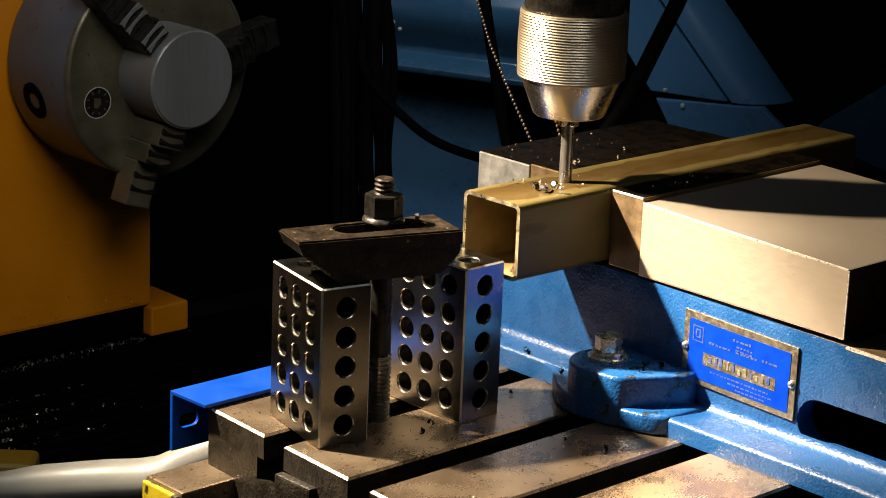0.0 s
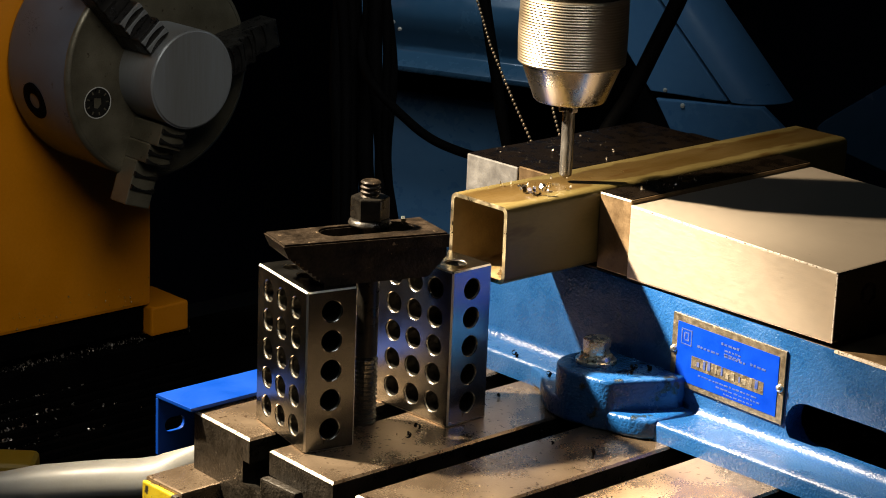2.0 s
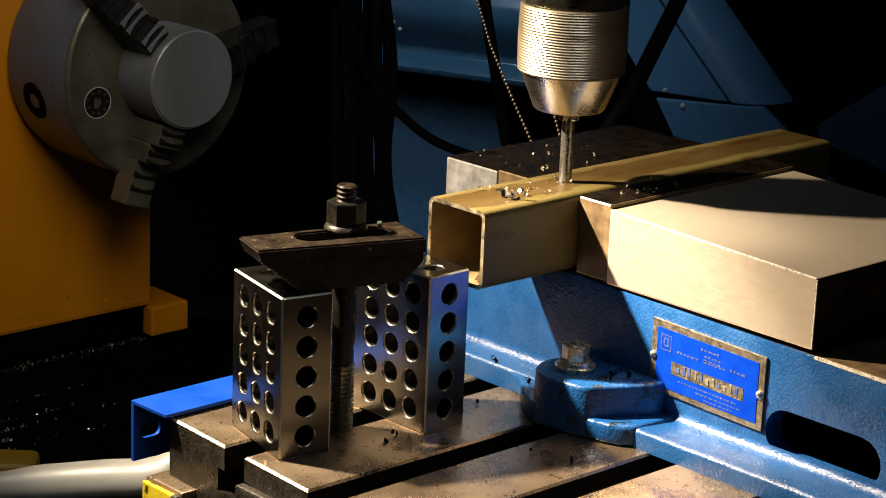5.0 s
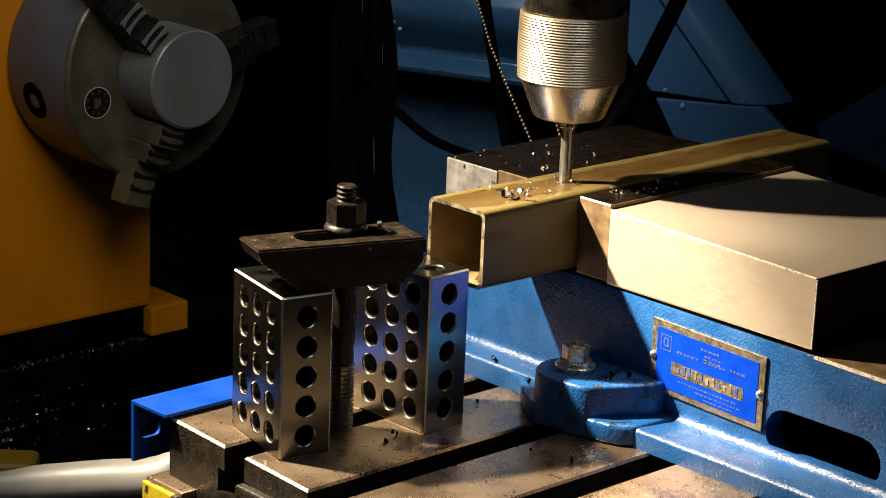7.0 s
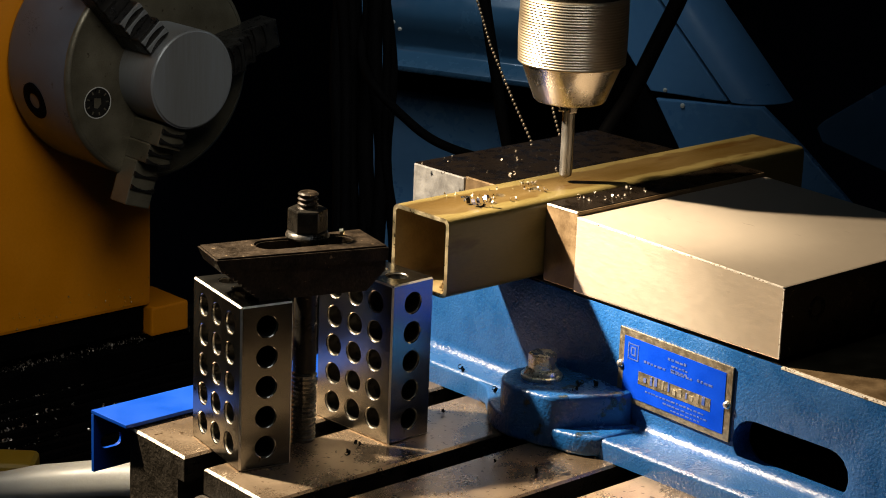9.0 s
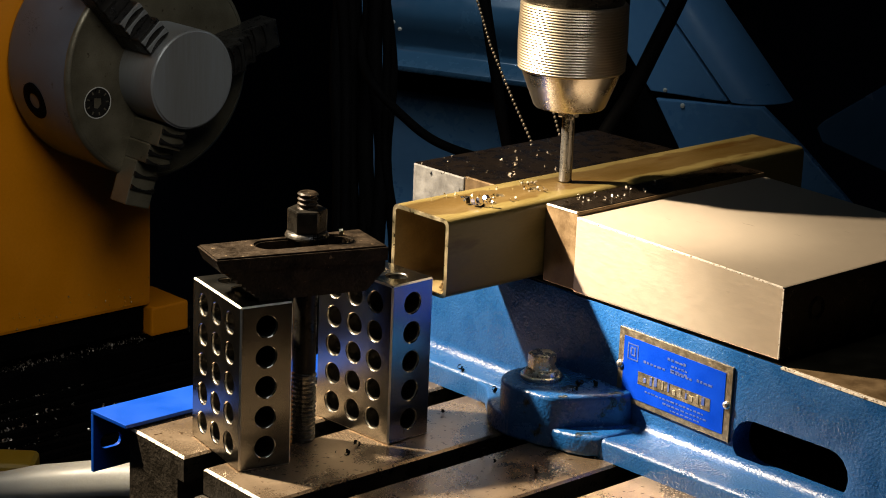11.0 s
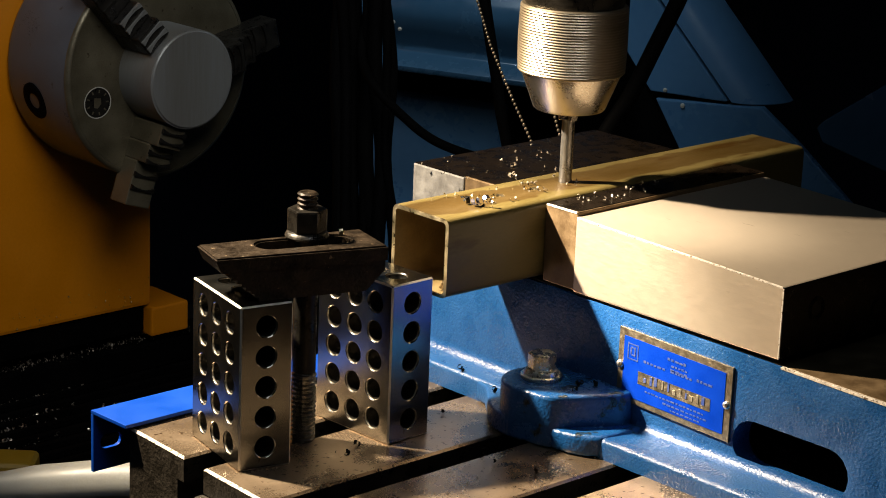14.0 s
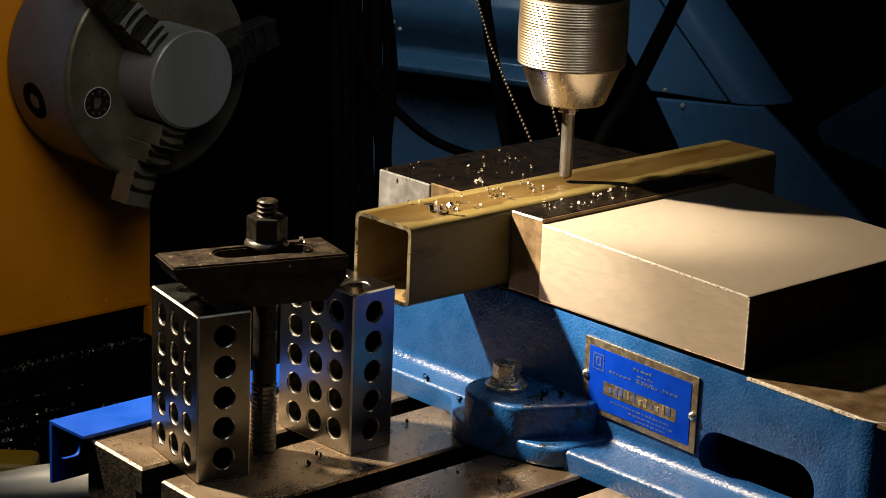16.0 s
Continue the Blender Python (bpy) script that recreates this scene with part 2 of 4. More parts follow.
def swept(points, radius, steps=10, samples=8, squash=1.0):
    """A round body along a smooth line through points; radius is a number or one for each point."""
    pts = [Vector(p) for p in points]
    rad = radius if isinstance(radius, (list, tuple)) else [radius] * len(pts)
    line, rr = [], []
    for i in range(len(pts) - 1):
        p0, p1, p2, p3 = pts[max(i - 1, 0)], pts[i], pts[i + 1], pts[min(i + 2, len(pts) - 1)]
        for k in range(samples):
            t = k / samples
            line.append(0.5 * ((2 * p1) + (p2 - p0) * t + (2 * p0 - 5 * p1 + 4 * p2 - p3) * t * t + (3 * p1 - p0 - 3 * p2 + p3) * t ** 3))
            rr.append(rad[i] + (rad[i + 1] - rad[i]) * (t * t * (3 - 2 * t)))
    line.append(pts[-1])
    rr.append(rad[-1])
    bm = bmesh.new()
    rings = []
    side = None
    for i, p in enumerate(line):
        d = (line[min(i + 1, len(line) - 1)] - line[max(i - 1, 0)]).normalized()
        side = (side - d * side.dot(d)).normalized() if side else d.orthogonal().normalized()
        up = d.cross(side)
        rings.append([bm.verts.new(p + rr[i] * (side * math.cos(a) + up * math.sin(a) * squash)) for a in (2 * math.pi * k / steps for k in range(steps))])
    for lo, hi in zip(rings, rings[1:]):
        for k in range(steps):
            bm.faces.new((lo[k], lo[(k + 1) % steps], hi[(k + 1) % steps], hi[k]))
    bm.faces.new(rings[0])
    bm.faces.new(rings[-1])
    bmesh.ops.recalc_face_normals(bm, faces=bm.faces)
    return bm


def hexagon(r, z0, z1, at=(0, 0), turn=0, width=0.6):
    pts = [(at[0] + r * math.cos(radians(60 * i + turn)), at[1] + r * math.sin(radians(60 * i + turn))) for i in range(6)]
    return prism(pts, "z", z0, z1, width)


def threaded(r, z0, z1, pitch=1.75, depth=0.9, at=(0, 0)):
    prof = [(0, z0), (r - depth, z0)]
    z = z0
    while z < z1 - pitch:
        prof += [(r - depth, z + 0.25 * pitch), (r, z + 0.55 * pitch), (r, z + 0.7 * pitch), (r - depth, z + pitch)]
        z += pitch
    return turned(prof + [(r - depth - 0.6, z1), (0, z1)], 24, (*at, 0))


TABLE_RIDERS = []     # all that rides on the sliding table


def riding(ob):
    TABLE_RIDERS.append(ob)
    return ob


# ---------------------------------------------------------------- the room
def room():
    def slab(name, x0, x1, y0, y1, z0, z1, mat, label):
        tagged(part(name, block(x0, x1, y0, y1, z0, z1), mat, None, label), "", name.split("_")[0], "", "structure")
    slab("floor", -2600, 2600, -2600, 2600, -1000, -900, M_FLOOR, "dark concrete workshop floor")
    slab("wall_north", -2600, 2600, 2500, 2600, -900, 1900, M_DARK_BLUE, "unlit dark workshop wall behind the machines")
    slab("wall_south", -2600, 2600, -2600, -2500, -900, 1900, M_DARK_BLUE, "unlit dark workshop wall")
    slab("wall_east", 2500, 2600, -2500, 2500, -900, 1900, M_DARK_BLUE, "unlit dark workshop wall behind the machines")
    slab("wall_west", -2600, -2500, -2500, 2500, -900, 1900, M_DARK_BLUE, "unlit dark workshop wall")
    slab("ceiling", -2600, 2600, -2600, 2600, 1900, 2000, M_DARK_BLUE, "unlit dark workshop ceiling")


# ---------------------------------------------------------------- milling machine: table, saddle
SLOTS = (21.5, -42.5, -103.0)


def milling_table():
    pts = [(75, -42), (75, 0)]
    for c in SLOTS:
        pts += [(c + 7.9, 0), (c + 7.9, -12), (c + 13, -12), (c + 13, -23), (c - 13, -23), (c - 13, -12), (c - 7.9, -12), (c - 7.9, 0)]
    pts += [(-160, 0), (-160, -42)]
    root = riding(thing("milling_table", "worn grey cast iron milling table with three lengthwise T-slots", "machine table"))
    bm = prism(pts[::-1], "x", 0, 560, 0.0, skew=lambda u, v: -9.8 + 0.059 * u)
    edges = [e for e in bm.edges if len(e.link_faces) == 2 and e.calc_face_angle(0) > radians(30) and max(v.co.z for v in e.verts) > -1 and min(v.co.z for v in e.verts) > -1]
    bmesh.ops.bevel(bm, geom=edges, offset=1.1, segments=1, affect="EDGES")
    bm.normal_update()
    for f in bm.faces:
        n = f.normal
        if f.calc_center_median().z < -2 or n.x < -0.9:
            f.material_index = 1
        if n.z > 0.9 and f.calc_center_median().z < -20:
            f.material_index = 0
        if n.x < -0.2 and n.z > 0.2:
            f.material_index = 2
        # slot walls and floors coloured black to stand in for their shade
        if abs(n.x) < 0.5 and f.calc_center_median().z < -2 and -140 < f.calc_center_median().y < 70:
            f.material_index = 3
    part("table_top", bm, [M_TABLE, M_TABLE_END, M_EDGE, M_BLACK_AND_SHADE], root)
    part("slot_stop", block(-15, -9.6, -12, 13, -27, -11.8, 1.2), M_TABLE_END, root, "rough black end stop")
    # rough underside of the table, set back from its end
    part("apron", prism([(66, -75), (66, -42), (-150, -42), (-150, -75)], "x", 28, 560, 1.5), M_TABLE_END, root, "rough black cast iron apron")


def saddle():
    root = thing("saddle_way", "oily steel saddle way with a chipped yellow painted end", "machine part")
    part("way", block(-36, 240, 52.5, 81, -62, -47.2, 1.0), M_TABLE_END, root)
    part("way_top", block(-37.6, 240, 52.5, 81, -47, -29, 1.2), M_TABLE, root)
    part("end_cover", block(-40.4, -37.8, 53.5, 80, -80, -30.5, 0.8), M_YELLOW, root, "chipped yellow painted end cover")


# ---------------------------------------------------------------- 1-2-3 blocks
def drilled_face(bm, origin, u, v, n, w, h, cu, cv, pitch_u, pitch_v, nu, nv, depth, lit=1.3):
    """A ground face with countersunk holes in rows; u, v span it and n points out of it."""
    r_out, r_in, seg = 5.35, 4.95, 24
    us = [0.75] + [cu - pitch_u / 2 + i * pitch_u for i in range(nu + 1)] + [w - 0.75]
    vs = [0.75] + [cv - pitch_v / 2 + i * pitch_v for i in range(nv + 1)] + [h - 0.75]

    def P(a, b, c=0.0):
        return bm.verts.new(origin + u * a + v * b + n * c)

    def face(verts, index):
        f = bm.faces.new(verts)
        f.material_index = index
        return f

    for i in range(len(us) - 1):
        for j in range(len(vs) - 1):
            a0, a1, b0, b1 = us[i], us[i + 1], vs[j], vs[j + 1]
            if not (1 <= i <= nu and 1 <= j <= nv):
                face([P(a0, b0), P(a1, b0), P(a1, b1), P(a0, b1)], 0)
                continue
            ca, cb = (a0 + a1) / 2, (b0 + b1) / 2
            rim, lip, mouth, deep = [], [], [], []
            outer = []
            for k in range(seg):
                ang = 2 * math.pi * (k + 0.5) / seg
                co, si = math.cos(ang), math.sin(ang)
                m = max(abs(co) / ((a1 - a0) / 2), abs(si) / ((b1 - b0) / 2))
                outer.append(P(ca + co / m, cb + si / m))
                rim.append(P(ca + r_out * co, cb + r_out * si))
                lip.append(P(ca + r_in * co, cb + r_in * si, -0.35))
                mouth.append(P(ca + r_in * co, cb + r_in * si, -lit))
                deep.append(P(ca + r_in * co, cb + r_in * si, -depth))
            corner = {}
            for k in range(seg):
                q = (k + 1) % seg
                face([outer[k], outer[q], rim[q], rim[k]], 0)
                face([rim[k], rim[q], lip[q], lip[k]], 0)
                # lighter mouth, darker bore and bottom: light and shade put into wall colour
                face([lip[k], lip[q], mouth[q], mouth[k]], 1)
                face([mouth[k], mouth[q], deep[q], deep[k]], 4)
                ak, aq = 2 * math.pi * (k + 0.5) / seg, 2 * math.pi * (k + 1.5) / seg
                for s1, s2 in ((1, 1), (-1, 1), (-1, -1), (1, -1)):
                    ac = math.atan2(s2 * (b1 - b0), s1 * (a1 - a0)) % (2 * math.pi)
                    if ak < ac < aq:
                        face([outer[k], P(ca + s1 * (a1 - a0) / 2, cb + s2 * (b1 - b0) / 2), outer[q]], 0)
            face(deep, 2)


def parallel_block(at, turn, label):
    """A block of 1 x 2 x 3 inches, its foot corner at the origin."""
    X, Y, Z = 25.4, 50.8, 76.2
    bm = bmesh.new()
    ex, ey, ez = Vector((1, 0, 0)), Vector((0, 1, 0)), Vector((0, 0, 1))
    o = Vector((0, 0, 0))
    for org, u, v, n, w, h, nu in ((o + ey * Y, -ey, ez, -ex, Y, Z, 3), (o + ex * X, ey, ez, ex, Y, Z, 3),
                                   (o, ex, ez, -ey, X, Z, 1), (o + ex * X + ey * Y, -ex, ez, ey, X, Z, 1)):
        pu = 14.0 if nu == 3 else 13.0
        drilled_face(bm, org, u, v, n, w, h, w / 2 - pu * (nu - 1) / 2, 10.1, pu, 14.0, nu, 5, 7.8 if nu == 3 else 19.0)
    drilled_face(bm, o + ez * Z, ex, ey, ez, X, Y, X / 2, Y / 2 - 14, 13.0, 14.0, 1, 3, 4.4, 0.7)
    # rounded edges between the faces, coloured brighter to draw their glints
    c = 0.75
    f = [bm.verts.new((x, y, 0)) for x, y in ((c, c), (X - c, c), (X - c, Y - c), (c, Y - c))]
    bm.faces.new(f[::-1])

    def strip(a, b, da, db):
        v = [bm.verts.new(Vector(p) + Vector(d)) for p, d in ((a, da), (b, da), (b, db), (a, db))]
        bm.faces.new(v).material_index = 3

    for x, sx in ((0, 1), (X, -1)):
        for y, sy in ((0, 1), (Y, -1)):
            strip((x, y, c), (x, y, Z - c), (sx * c, 0, 0), (0, sy * c, 0))
    for z, sz in ((0, 1), (Z, -1)):
        for x, sx in ((0, 1), (X, -1)):
            strip((x, c, z), (x, Y - c, z), (sx * c, 0, 0), (0, 0, sz * c))
        for y, sy in ((0, 1), (Y, -1)):
            strip((c, y, z), (X - c, y, z), (0, sy * c, 0), (0, 0, sz * c))
    bmesh.ops.remove_doubles(bm, verts=bm.verts, dist=0.001)
    bmesh.ops.recalc_face_normals(bm, faces=bm.faces)
    for fc in bm.faces:
        fc.smooth = fc.material_index in (1, 4)
    ob = part("setup_block", bm, [M_GROUND_STEEL, M_HOLE_LIT, M_HOLE_SHADE, M_BLOCK_GLINT, M_BORE_SHADE])
    ob.matrix_basis = pose(at[0] / 1000, at[1] / 1000, 0, 0, 0, turn)
    return riding(tagged(ob, label, "setup block", "setup blocks under the clamp"))


# ---------------------------------------------------------------- strap clamp with stud and nut
def strap_clamp():
    L, half, t = 80.0, 12.2, 20.8
    root = riding(thing("strap_clamp", "rusty black steel strap clamp resting on two drilled blocks", "clamp", (-3.2, 20.7, 76.2), -17.5))
    # side outline with a serrated undercut at the heel
    pts = [(3.5, 14.0), (L, 14.0), (L, 9.0), (L - 9, 0.0), (21, 0)]
    steps = 8
    for i in range(steps):
        u = 20.0 - 16.0 * i / steps
        pts += [(u, 13.6 * i / steps + 0.2), (u, 13.6 * (i + 0.92) / steps + 0.2)]
    part("heel", prism(pts, "y", -half, half, 0.0), M_CLAMP, root, "serrated black heel")
    slot = []
    for cx, start in ((31, 90), (62, -90)):
        for i in range(13):
            a = radians(start + 180 * i / 12)
            slot.append((cx + 7.0 * math.cos(a), 2.5 + 7.0 * math.sin(a)))
    bm = prism([(0, -half), (L, -half - 2.6), (L - 1, half + 2.6), (0, half)], "z", 14.05, t, 0.0, [slot])
    ridge = [e for e in bm.edges if len(e.link_faces) == 2 and e.calc_face_angle(0) > 0.5 and min(v.co.z for v in e.verts) > t - 0.01]
    bmesh.ops.bevel(bm, geom=ridge, offset=0.8, segments=2, affect="EDGES")
    for v in bm.verts:
        if v.co.x < 4 and v.co.z < 15:
            v.co.x += 2.8
    part("strap", bm, M_CLAMP, root)


STUD = (48.0, 14.3)


def stud_and_nut():
    root = riding(thing("clamping_stud", "oily black threaded stud with a hex nut through the clamp", "stud", (*STUD, 0)))
    part("thread", threaded(4.7, 98, 118.0, 2.2, 0.8), M_CLAMP, root, "worn thread")
    part("shank", turned([(0, 34), (5.4, 34), (5.4, 98), (0, 98)], 24), M_BLACK_AND_SHADE, root, "plain black shank", 40)
    # lower thread in brighter steel: the light on its ribs put into colour
    part("thread", threaded(5.9, -22, 34.0, 2.2, 1.0), M_GROUND_STEEL, root, "worn thread")
    part("nut", hexagon(9.1, 100.0, 110.5, turn=20, width=0.9), M_BLACK_AND_SHADE, root, "worn black hex nut")
    part("flange", turned([(0, 97.1), (9.6, 97.1), (10.0, 97.9), (9.4, 99.4), (8.2, 100.2), (0, 100.2)], 40), M_BLACK_AND_SHADE, root, "worn nut flange", 40)
    part("tee_nut", block(-11, 11, -12, 12, -22.5, -12.5, 0.8), M_BLACK_AND_SHADE, root)


# ---------------------------------------------------------------- vise
def stadium(y0, y1, z0, z1, n=9):
    r = min(abs(y1 - y0), abs(z1 - z0)) / 2
    out = []
    for cy, start in ((y1 - r, -90), (y0 + r, 90)):
        for i in range(n):
            a = radians(start + 180 * i / (n - 1))
            out.append((cy + r * math.cos(a), (z0 + z1) / 2 + r * math.sin(a)))
    return out


def machine_vise():
    root = riding(thing("machine_vise", "blue hammered-paint milling vise with bright steel jaws, bolted to the table", "vise"))
    # long side walls with the hand slot
    slope = lambda y: 62.6 + (y + 20) * 0.0145
    outline = [(-222, 2.5), (-222, slope(-222)), (82, slope(60)), (82, 2.5)]
    slot = stadium(-204, -140.5, 9.5, 31.5)
    part("side_wall", prism(outline, "x", 167, 179, 0.9, [slot]), M_VISE, root, "", 35)
    part("side_wall", prism(outline, "x", 293, 305, 0.9, [slot]), M_VISE, root, "", 35)
    # rounded nose
    nose = [(305, -221.7)] + [(293 + 12 * math.cos(radians(-a)), -225 + 12 * math.sin(radians(-a))) for a in range(0, 91, 15)]
    nose += [(179 - 12 * math.sin(radians(a)), -225 - 12 * math.cos(radians(a))) for a in range(0, 91, 15)] + [(167, -221.7)]
    part("nose", prism([(x - 0.15 if x < 170 else x, y + (1.6 if y > -222 else 0)) for x, y in nose], "z", 2.5, 59.7, 0.0), M_VISE, root, "", 40)
    part("worn_edge", swept([(167.2, -221, 59.7), (167.4, -226, 59.7), (169.6, -232.4, 59.7), (175, -236.2, 59.7), (186, -236.9, 59.7)], 0.55, 8), M_EDGE, root, "paint worn off to bare iron")
    # black block inside stands in for the shade behind the hand slot
    part("core", block(232, 292, -221, 81, 2.5, 50), M_BLACK_AND_SHADE, root)
    part("sliding_way", prism([(-236, 57.5), (-236, 59.9), (81, 64.6), (81, 57.5)], "x", 168.5, 303.5, 0.5), M_JAW_PLATE, root, "brown-stained sliding ways")
    part("worn_edge", prism([(-222, slope(-222) - 0.9), (-222, slope(-222) + 0.25), (-164, slope(-164) + 0.25), (-164, slope(-164) - 0.9)], "x", 166.7, 168.6, 0.2), M_EDGE, root, "paint worn off to bare iron")
    # foot flanges
    def foot(x0, x1, y0, y1, z_out, z_in, r):
        pts = [(x0, 0.0)] + [(x0 + 2.4 - 2.4 * math.cos(radians(a)), z_out - 2.4 + 2.4 * math.sin(radians(a))) for a in range(0, 91, 18)]
        pts += [(x1 - r + r * math.sin(radians(a)), z_in + r - r * math.cos(radians(a))) for a in range(0, 86, 12)] + [(x1 - 0.02, z_in + r), (x1, 0.0)]
        return prism(pts, "y", y0, y1)
    part("foot_flange", foot(141, 167, -232, -84, 9.4, 8.4, 5.0), M_VISE, root, "", 50)
    part("foot_flange", foot(150, 167, -22, 82, 11.0, 10.5, 5.5), M_VISE, root, "", 50)
    root_line = [(150.2, 6), (147.5, -3), (141, -11), (133, -20), (127.5, -30), (126, -42), (150, -44), (166.8, -44), (166.8, 6)]
    part("lug_root", prism(root_line, "z", 0.3, 10.2, 1.6, segments=3), M_VISE, root, "", 50)
    part("foot_flange", block(305, 330, -232, 82, 0, 9, 2), M_VISE, root)
    # lug that takes the hold-down bolt
    arc = [(145.0 + 19.0 * math.cos(radians(a)), -42.5 + 19.0 * math.sin(radians(a))) for a in range(60, 246, 12)]
    lug = [p for p in arc if p[1] > -52] + [(128.2, -56.5), (130.0, -61.5), (132.2, -64.4), (136, -66.6), (152, -76), (158, -80), (167.2, -81), (167.2, -19)]
    bm = prism(lug, "z", 0.3, 25.5, 2.2, segments=3)
    part("bolt_lug", bm, M_LUG, root, "oily blue cast lug, paint lightened for fill light", 50)
    low = [(136, -58), (131, -64), (132.5, -73), (136, -81), (141, -86), (167.2, -88), (167.2, -58)]
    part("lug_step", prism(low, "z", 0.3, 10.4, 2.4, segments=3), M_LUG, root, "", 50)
    # jaws
    jaw = [(-163, 63.5), (-163, 96.4), (-39.4, 100.0), (-39.4, 63.5)]
    bm = prism(jaw, "x", 166, 303, 0.9)
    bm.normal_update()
    # the unlit front gets black as its colour, in place of shade
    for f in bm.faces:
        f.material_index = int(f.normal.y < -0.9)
    part("movable_jaw", bm, [M_JAW, M_BLACK_AND_SHADE], root, "bright machined movable jaw, front blackened for shade")
    for xc, zc in ((189.8, 82.7), (235.8, 74.7)):
        # closed disc whose dark colour stands for the shade in a hole
        hole = part("jaw_hole", turned([(0, -0.6), (3.4, -0.6), (3.4, 0.25), (0, 0.25)], 20, (0, 0, 0), "y"), M_HOLE_SHADE, root)
        hole.location = (xc / 1000, -0.1628, zc / 1000)
        for k in range(3):
            part("thread", turned([(3.5 + 0.8 * k, 0.5), (3.95 + 0.8 * k, 0.5), (3.95 + 0.8 * k, -0.3), (3.5 + 0.8 * k, -0.3), (3.5 + 0.8 * k, 0.5)], 24, (0, 0, 0), "y"), M_BORE_SHADE, hole)
    part("movable_jaw_plate", prism([(-39.2, 64), (-39.2, 102.0), (-18.6, 101.2), (-18.6, 64)], "x", 167, 303, 0.6), [M_JAW_PLATE], root, "brown-stained jaw plate")
    part("fixed_jaw", prism([(42.2, 64.7), (42.2, 100.9), (79, 100.9), (79, 64.7)], "x", 170.6, 303, 0.7), M_FIXED_JAW, root, "dull grey fixed jaw")
    part("fixed_jaw_top", block(171.2, 302.4, 42.8, 78.4, 100.95, 101.25), M_JAW_TOP, root, "near-black jaw top")
    part("fixed_jaw_plate", prism([(20.6, 64.7), (20.6, 101.6), (42, 101.6), (42, 64.7)], "x", 171.4, 303, 0.6), M_JAW_PLATE, root, "brown-stained jaw plate")
    part("plate_top", block(171.9, 302.4, 21.2, 41.4, 101.7, 101.9), M_JAW_TOP, root, "near-black plate top")
    part("plate_top", block(168.2, 302.4, -38.4, -19.2, 101.7, 102.3), M_JAW_TOP, root, "near-black plate top")
    part("worn_edge", block(166.75, 167.5, -38.8, -19.0, 101.0, 102.0, 0.2), M_EDGE, root, "bright worn edge")
    part("worn_edge", block(165.85, 166.6, -163.1, -162.4, 64, 95.6, 0.1), M_EDGE, root, "bright worn edge")
    part("worn_edge", prism([(-162.4, 95.7), (-162.4, 96.5), (-40, 100.05), (-40, 99.3)], "x", 165.85, 166.5, 0.1), M_EDGE, root, "bright worn edge")
    nameplate(root)


def nameplate(root):
    # local axes: u along the plate from its hinge side, v up
    plate = part("nameplate", prism([(-139, 18.3), (-139, 53.4), (-71, 55.2), (-71, 20.2)], "x", 165.8, 166.95, 0.2), M_PLATE_METAL, root, "tarnished metal nameplate")
    part("blue_field", prism([(-135.4, 21.3), (-135.4, 50.0), (-74.4, 51.6), (-74.4, 23.0)], "x", 165.55, 165.85), M_PLATE_BLUE, plate, "bright blue enamel field")

    def bar(y0, y1, z, hgt, ink):
        k = 0.026
        part("writing", prism([(y0, z + k * (y0 + 71)), (y0, z + 0.72 * hgt + k * (y0 + 71)), (y1, z + 0.72 * hgt + k * (y1 + 71)), (y1, z + k * (y1 + 71))], "x", 165.42, 165.6), ink, plate)

    bar(-127.5, -84, 31.0, 8.4, M_PLATE_METAL)
    # small worn lines of print, in word-long pieces
    rng = random.Random(8)
    for y0, y1, z, hgt in ((-112, -101, 47.6, 1.6), (-113, -103, 44.9, 1.3), (-113, -103, 43.0, 1.3), (-128, -119, 42.6, 1.7), (-116, -102, 42.1, 1.7), (-100, -86, 42.0, 1.7),
                           (-124, -88, 28.2, 1.1), (-126, -98, 26.0, 1.0), (-122, -104, 24.0, 0.9)):
        y = y0
        while y < y1 - 1.0:
            w = min(rng.uniform(1.0, 2.4), y1 - y)
            bar(y, y + w, z, hgt * rng.uniform(0.7, 1.1), M_PLATE_INK)
            y += w + rng.uniform(0.35, 0.9)
    # outlined badge in the corner
    for y0, y1, z, hgt in ((-83.4, -82.8, 41.2, 11), (-77.4, -76.8, 41.2, 11), (-82.8, -77.4, 41.2, 0.8), (-82.8, -77.4, 48.4, 0.8), (-81.6, -80.8, 43.2, 6), (-80.8, -79.0, 43.2, 0.9), (-80.8, -79.0, 46.8, 0.9), (-79.2, -78.5, 43.8, 4.6)):
        bar(y0, y1, z, hgt, M_PLATE_INK)
    # stamped marks, worn and uneven
    rng = random.Random(5)
    for i in range(11):
        y0, w, h = -124.5 + 3.55 * i + rng.uniform(-0.3, 0.3), rng.uniform(0.8, 2.1), rng.uniform(2.2, 4.2)
        z0 = 32.2 + 0.026 * (y0 + 71) + rng.uniform(0, 0.8)
        part("stamped_mark", block(165.2, 165.37, y0, y0 + w, z0, z0 + h), (M_SPECK, M_PLATE_INK, M_PLATE_INK)[rng.randrange(3)], plate)
    for y, z in ((-72.6, 37.2), (-136.8, 35.4)):
        part("rivet", turned([(0, 0), (2.0, 0), (1.9, 0.7), (1.2, 1.4), (0, 1.7)], 20, (0, 0, 0), "x"), M_SCREW, plate, "domed bright rivet", 60).matrix_basis = pose(0.1658, y / 1000, z / 1000, 0, 0, 180)


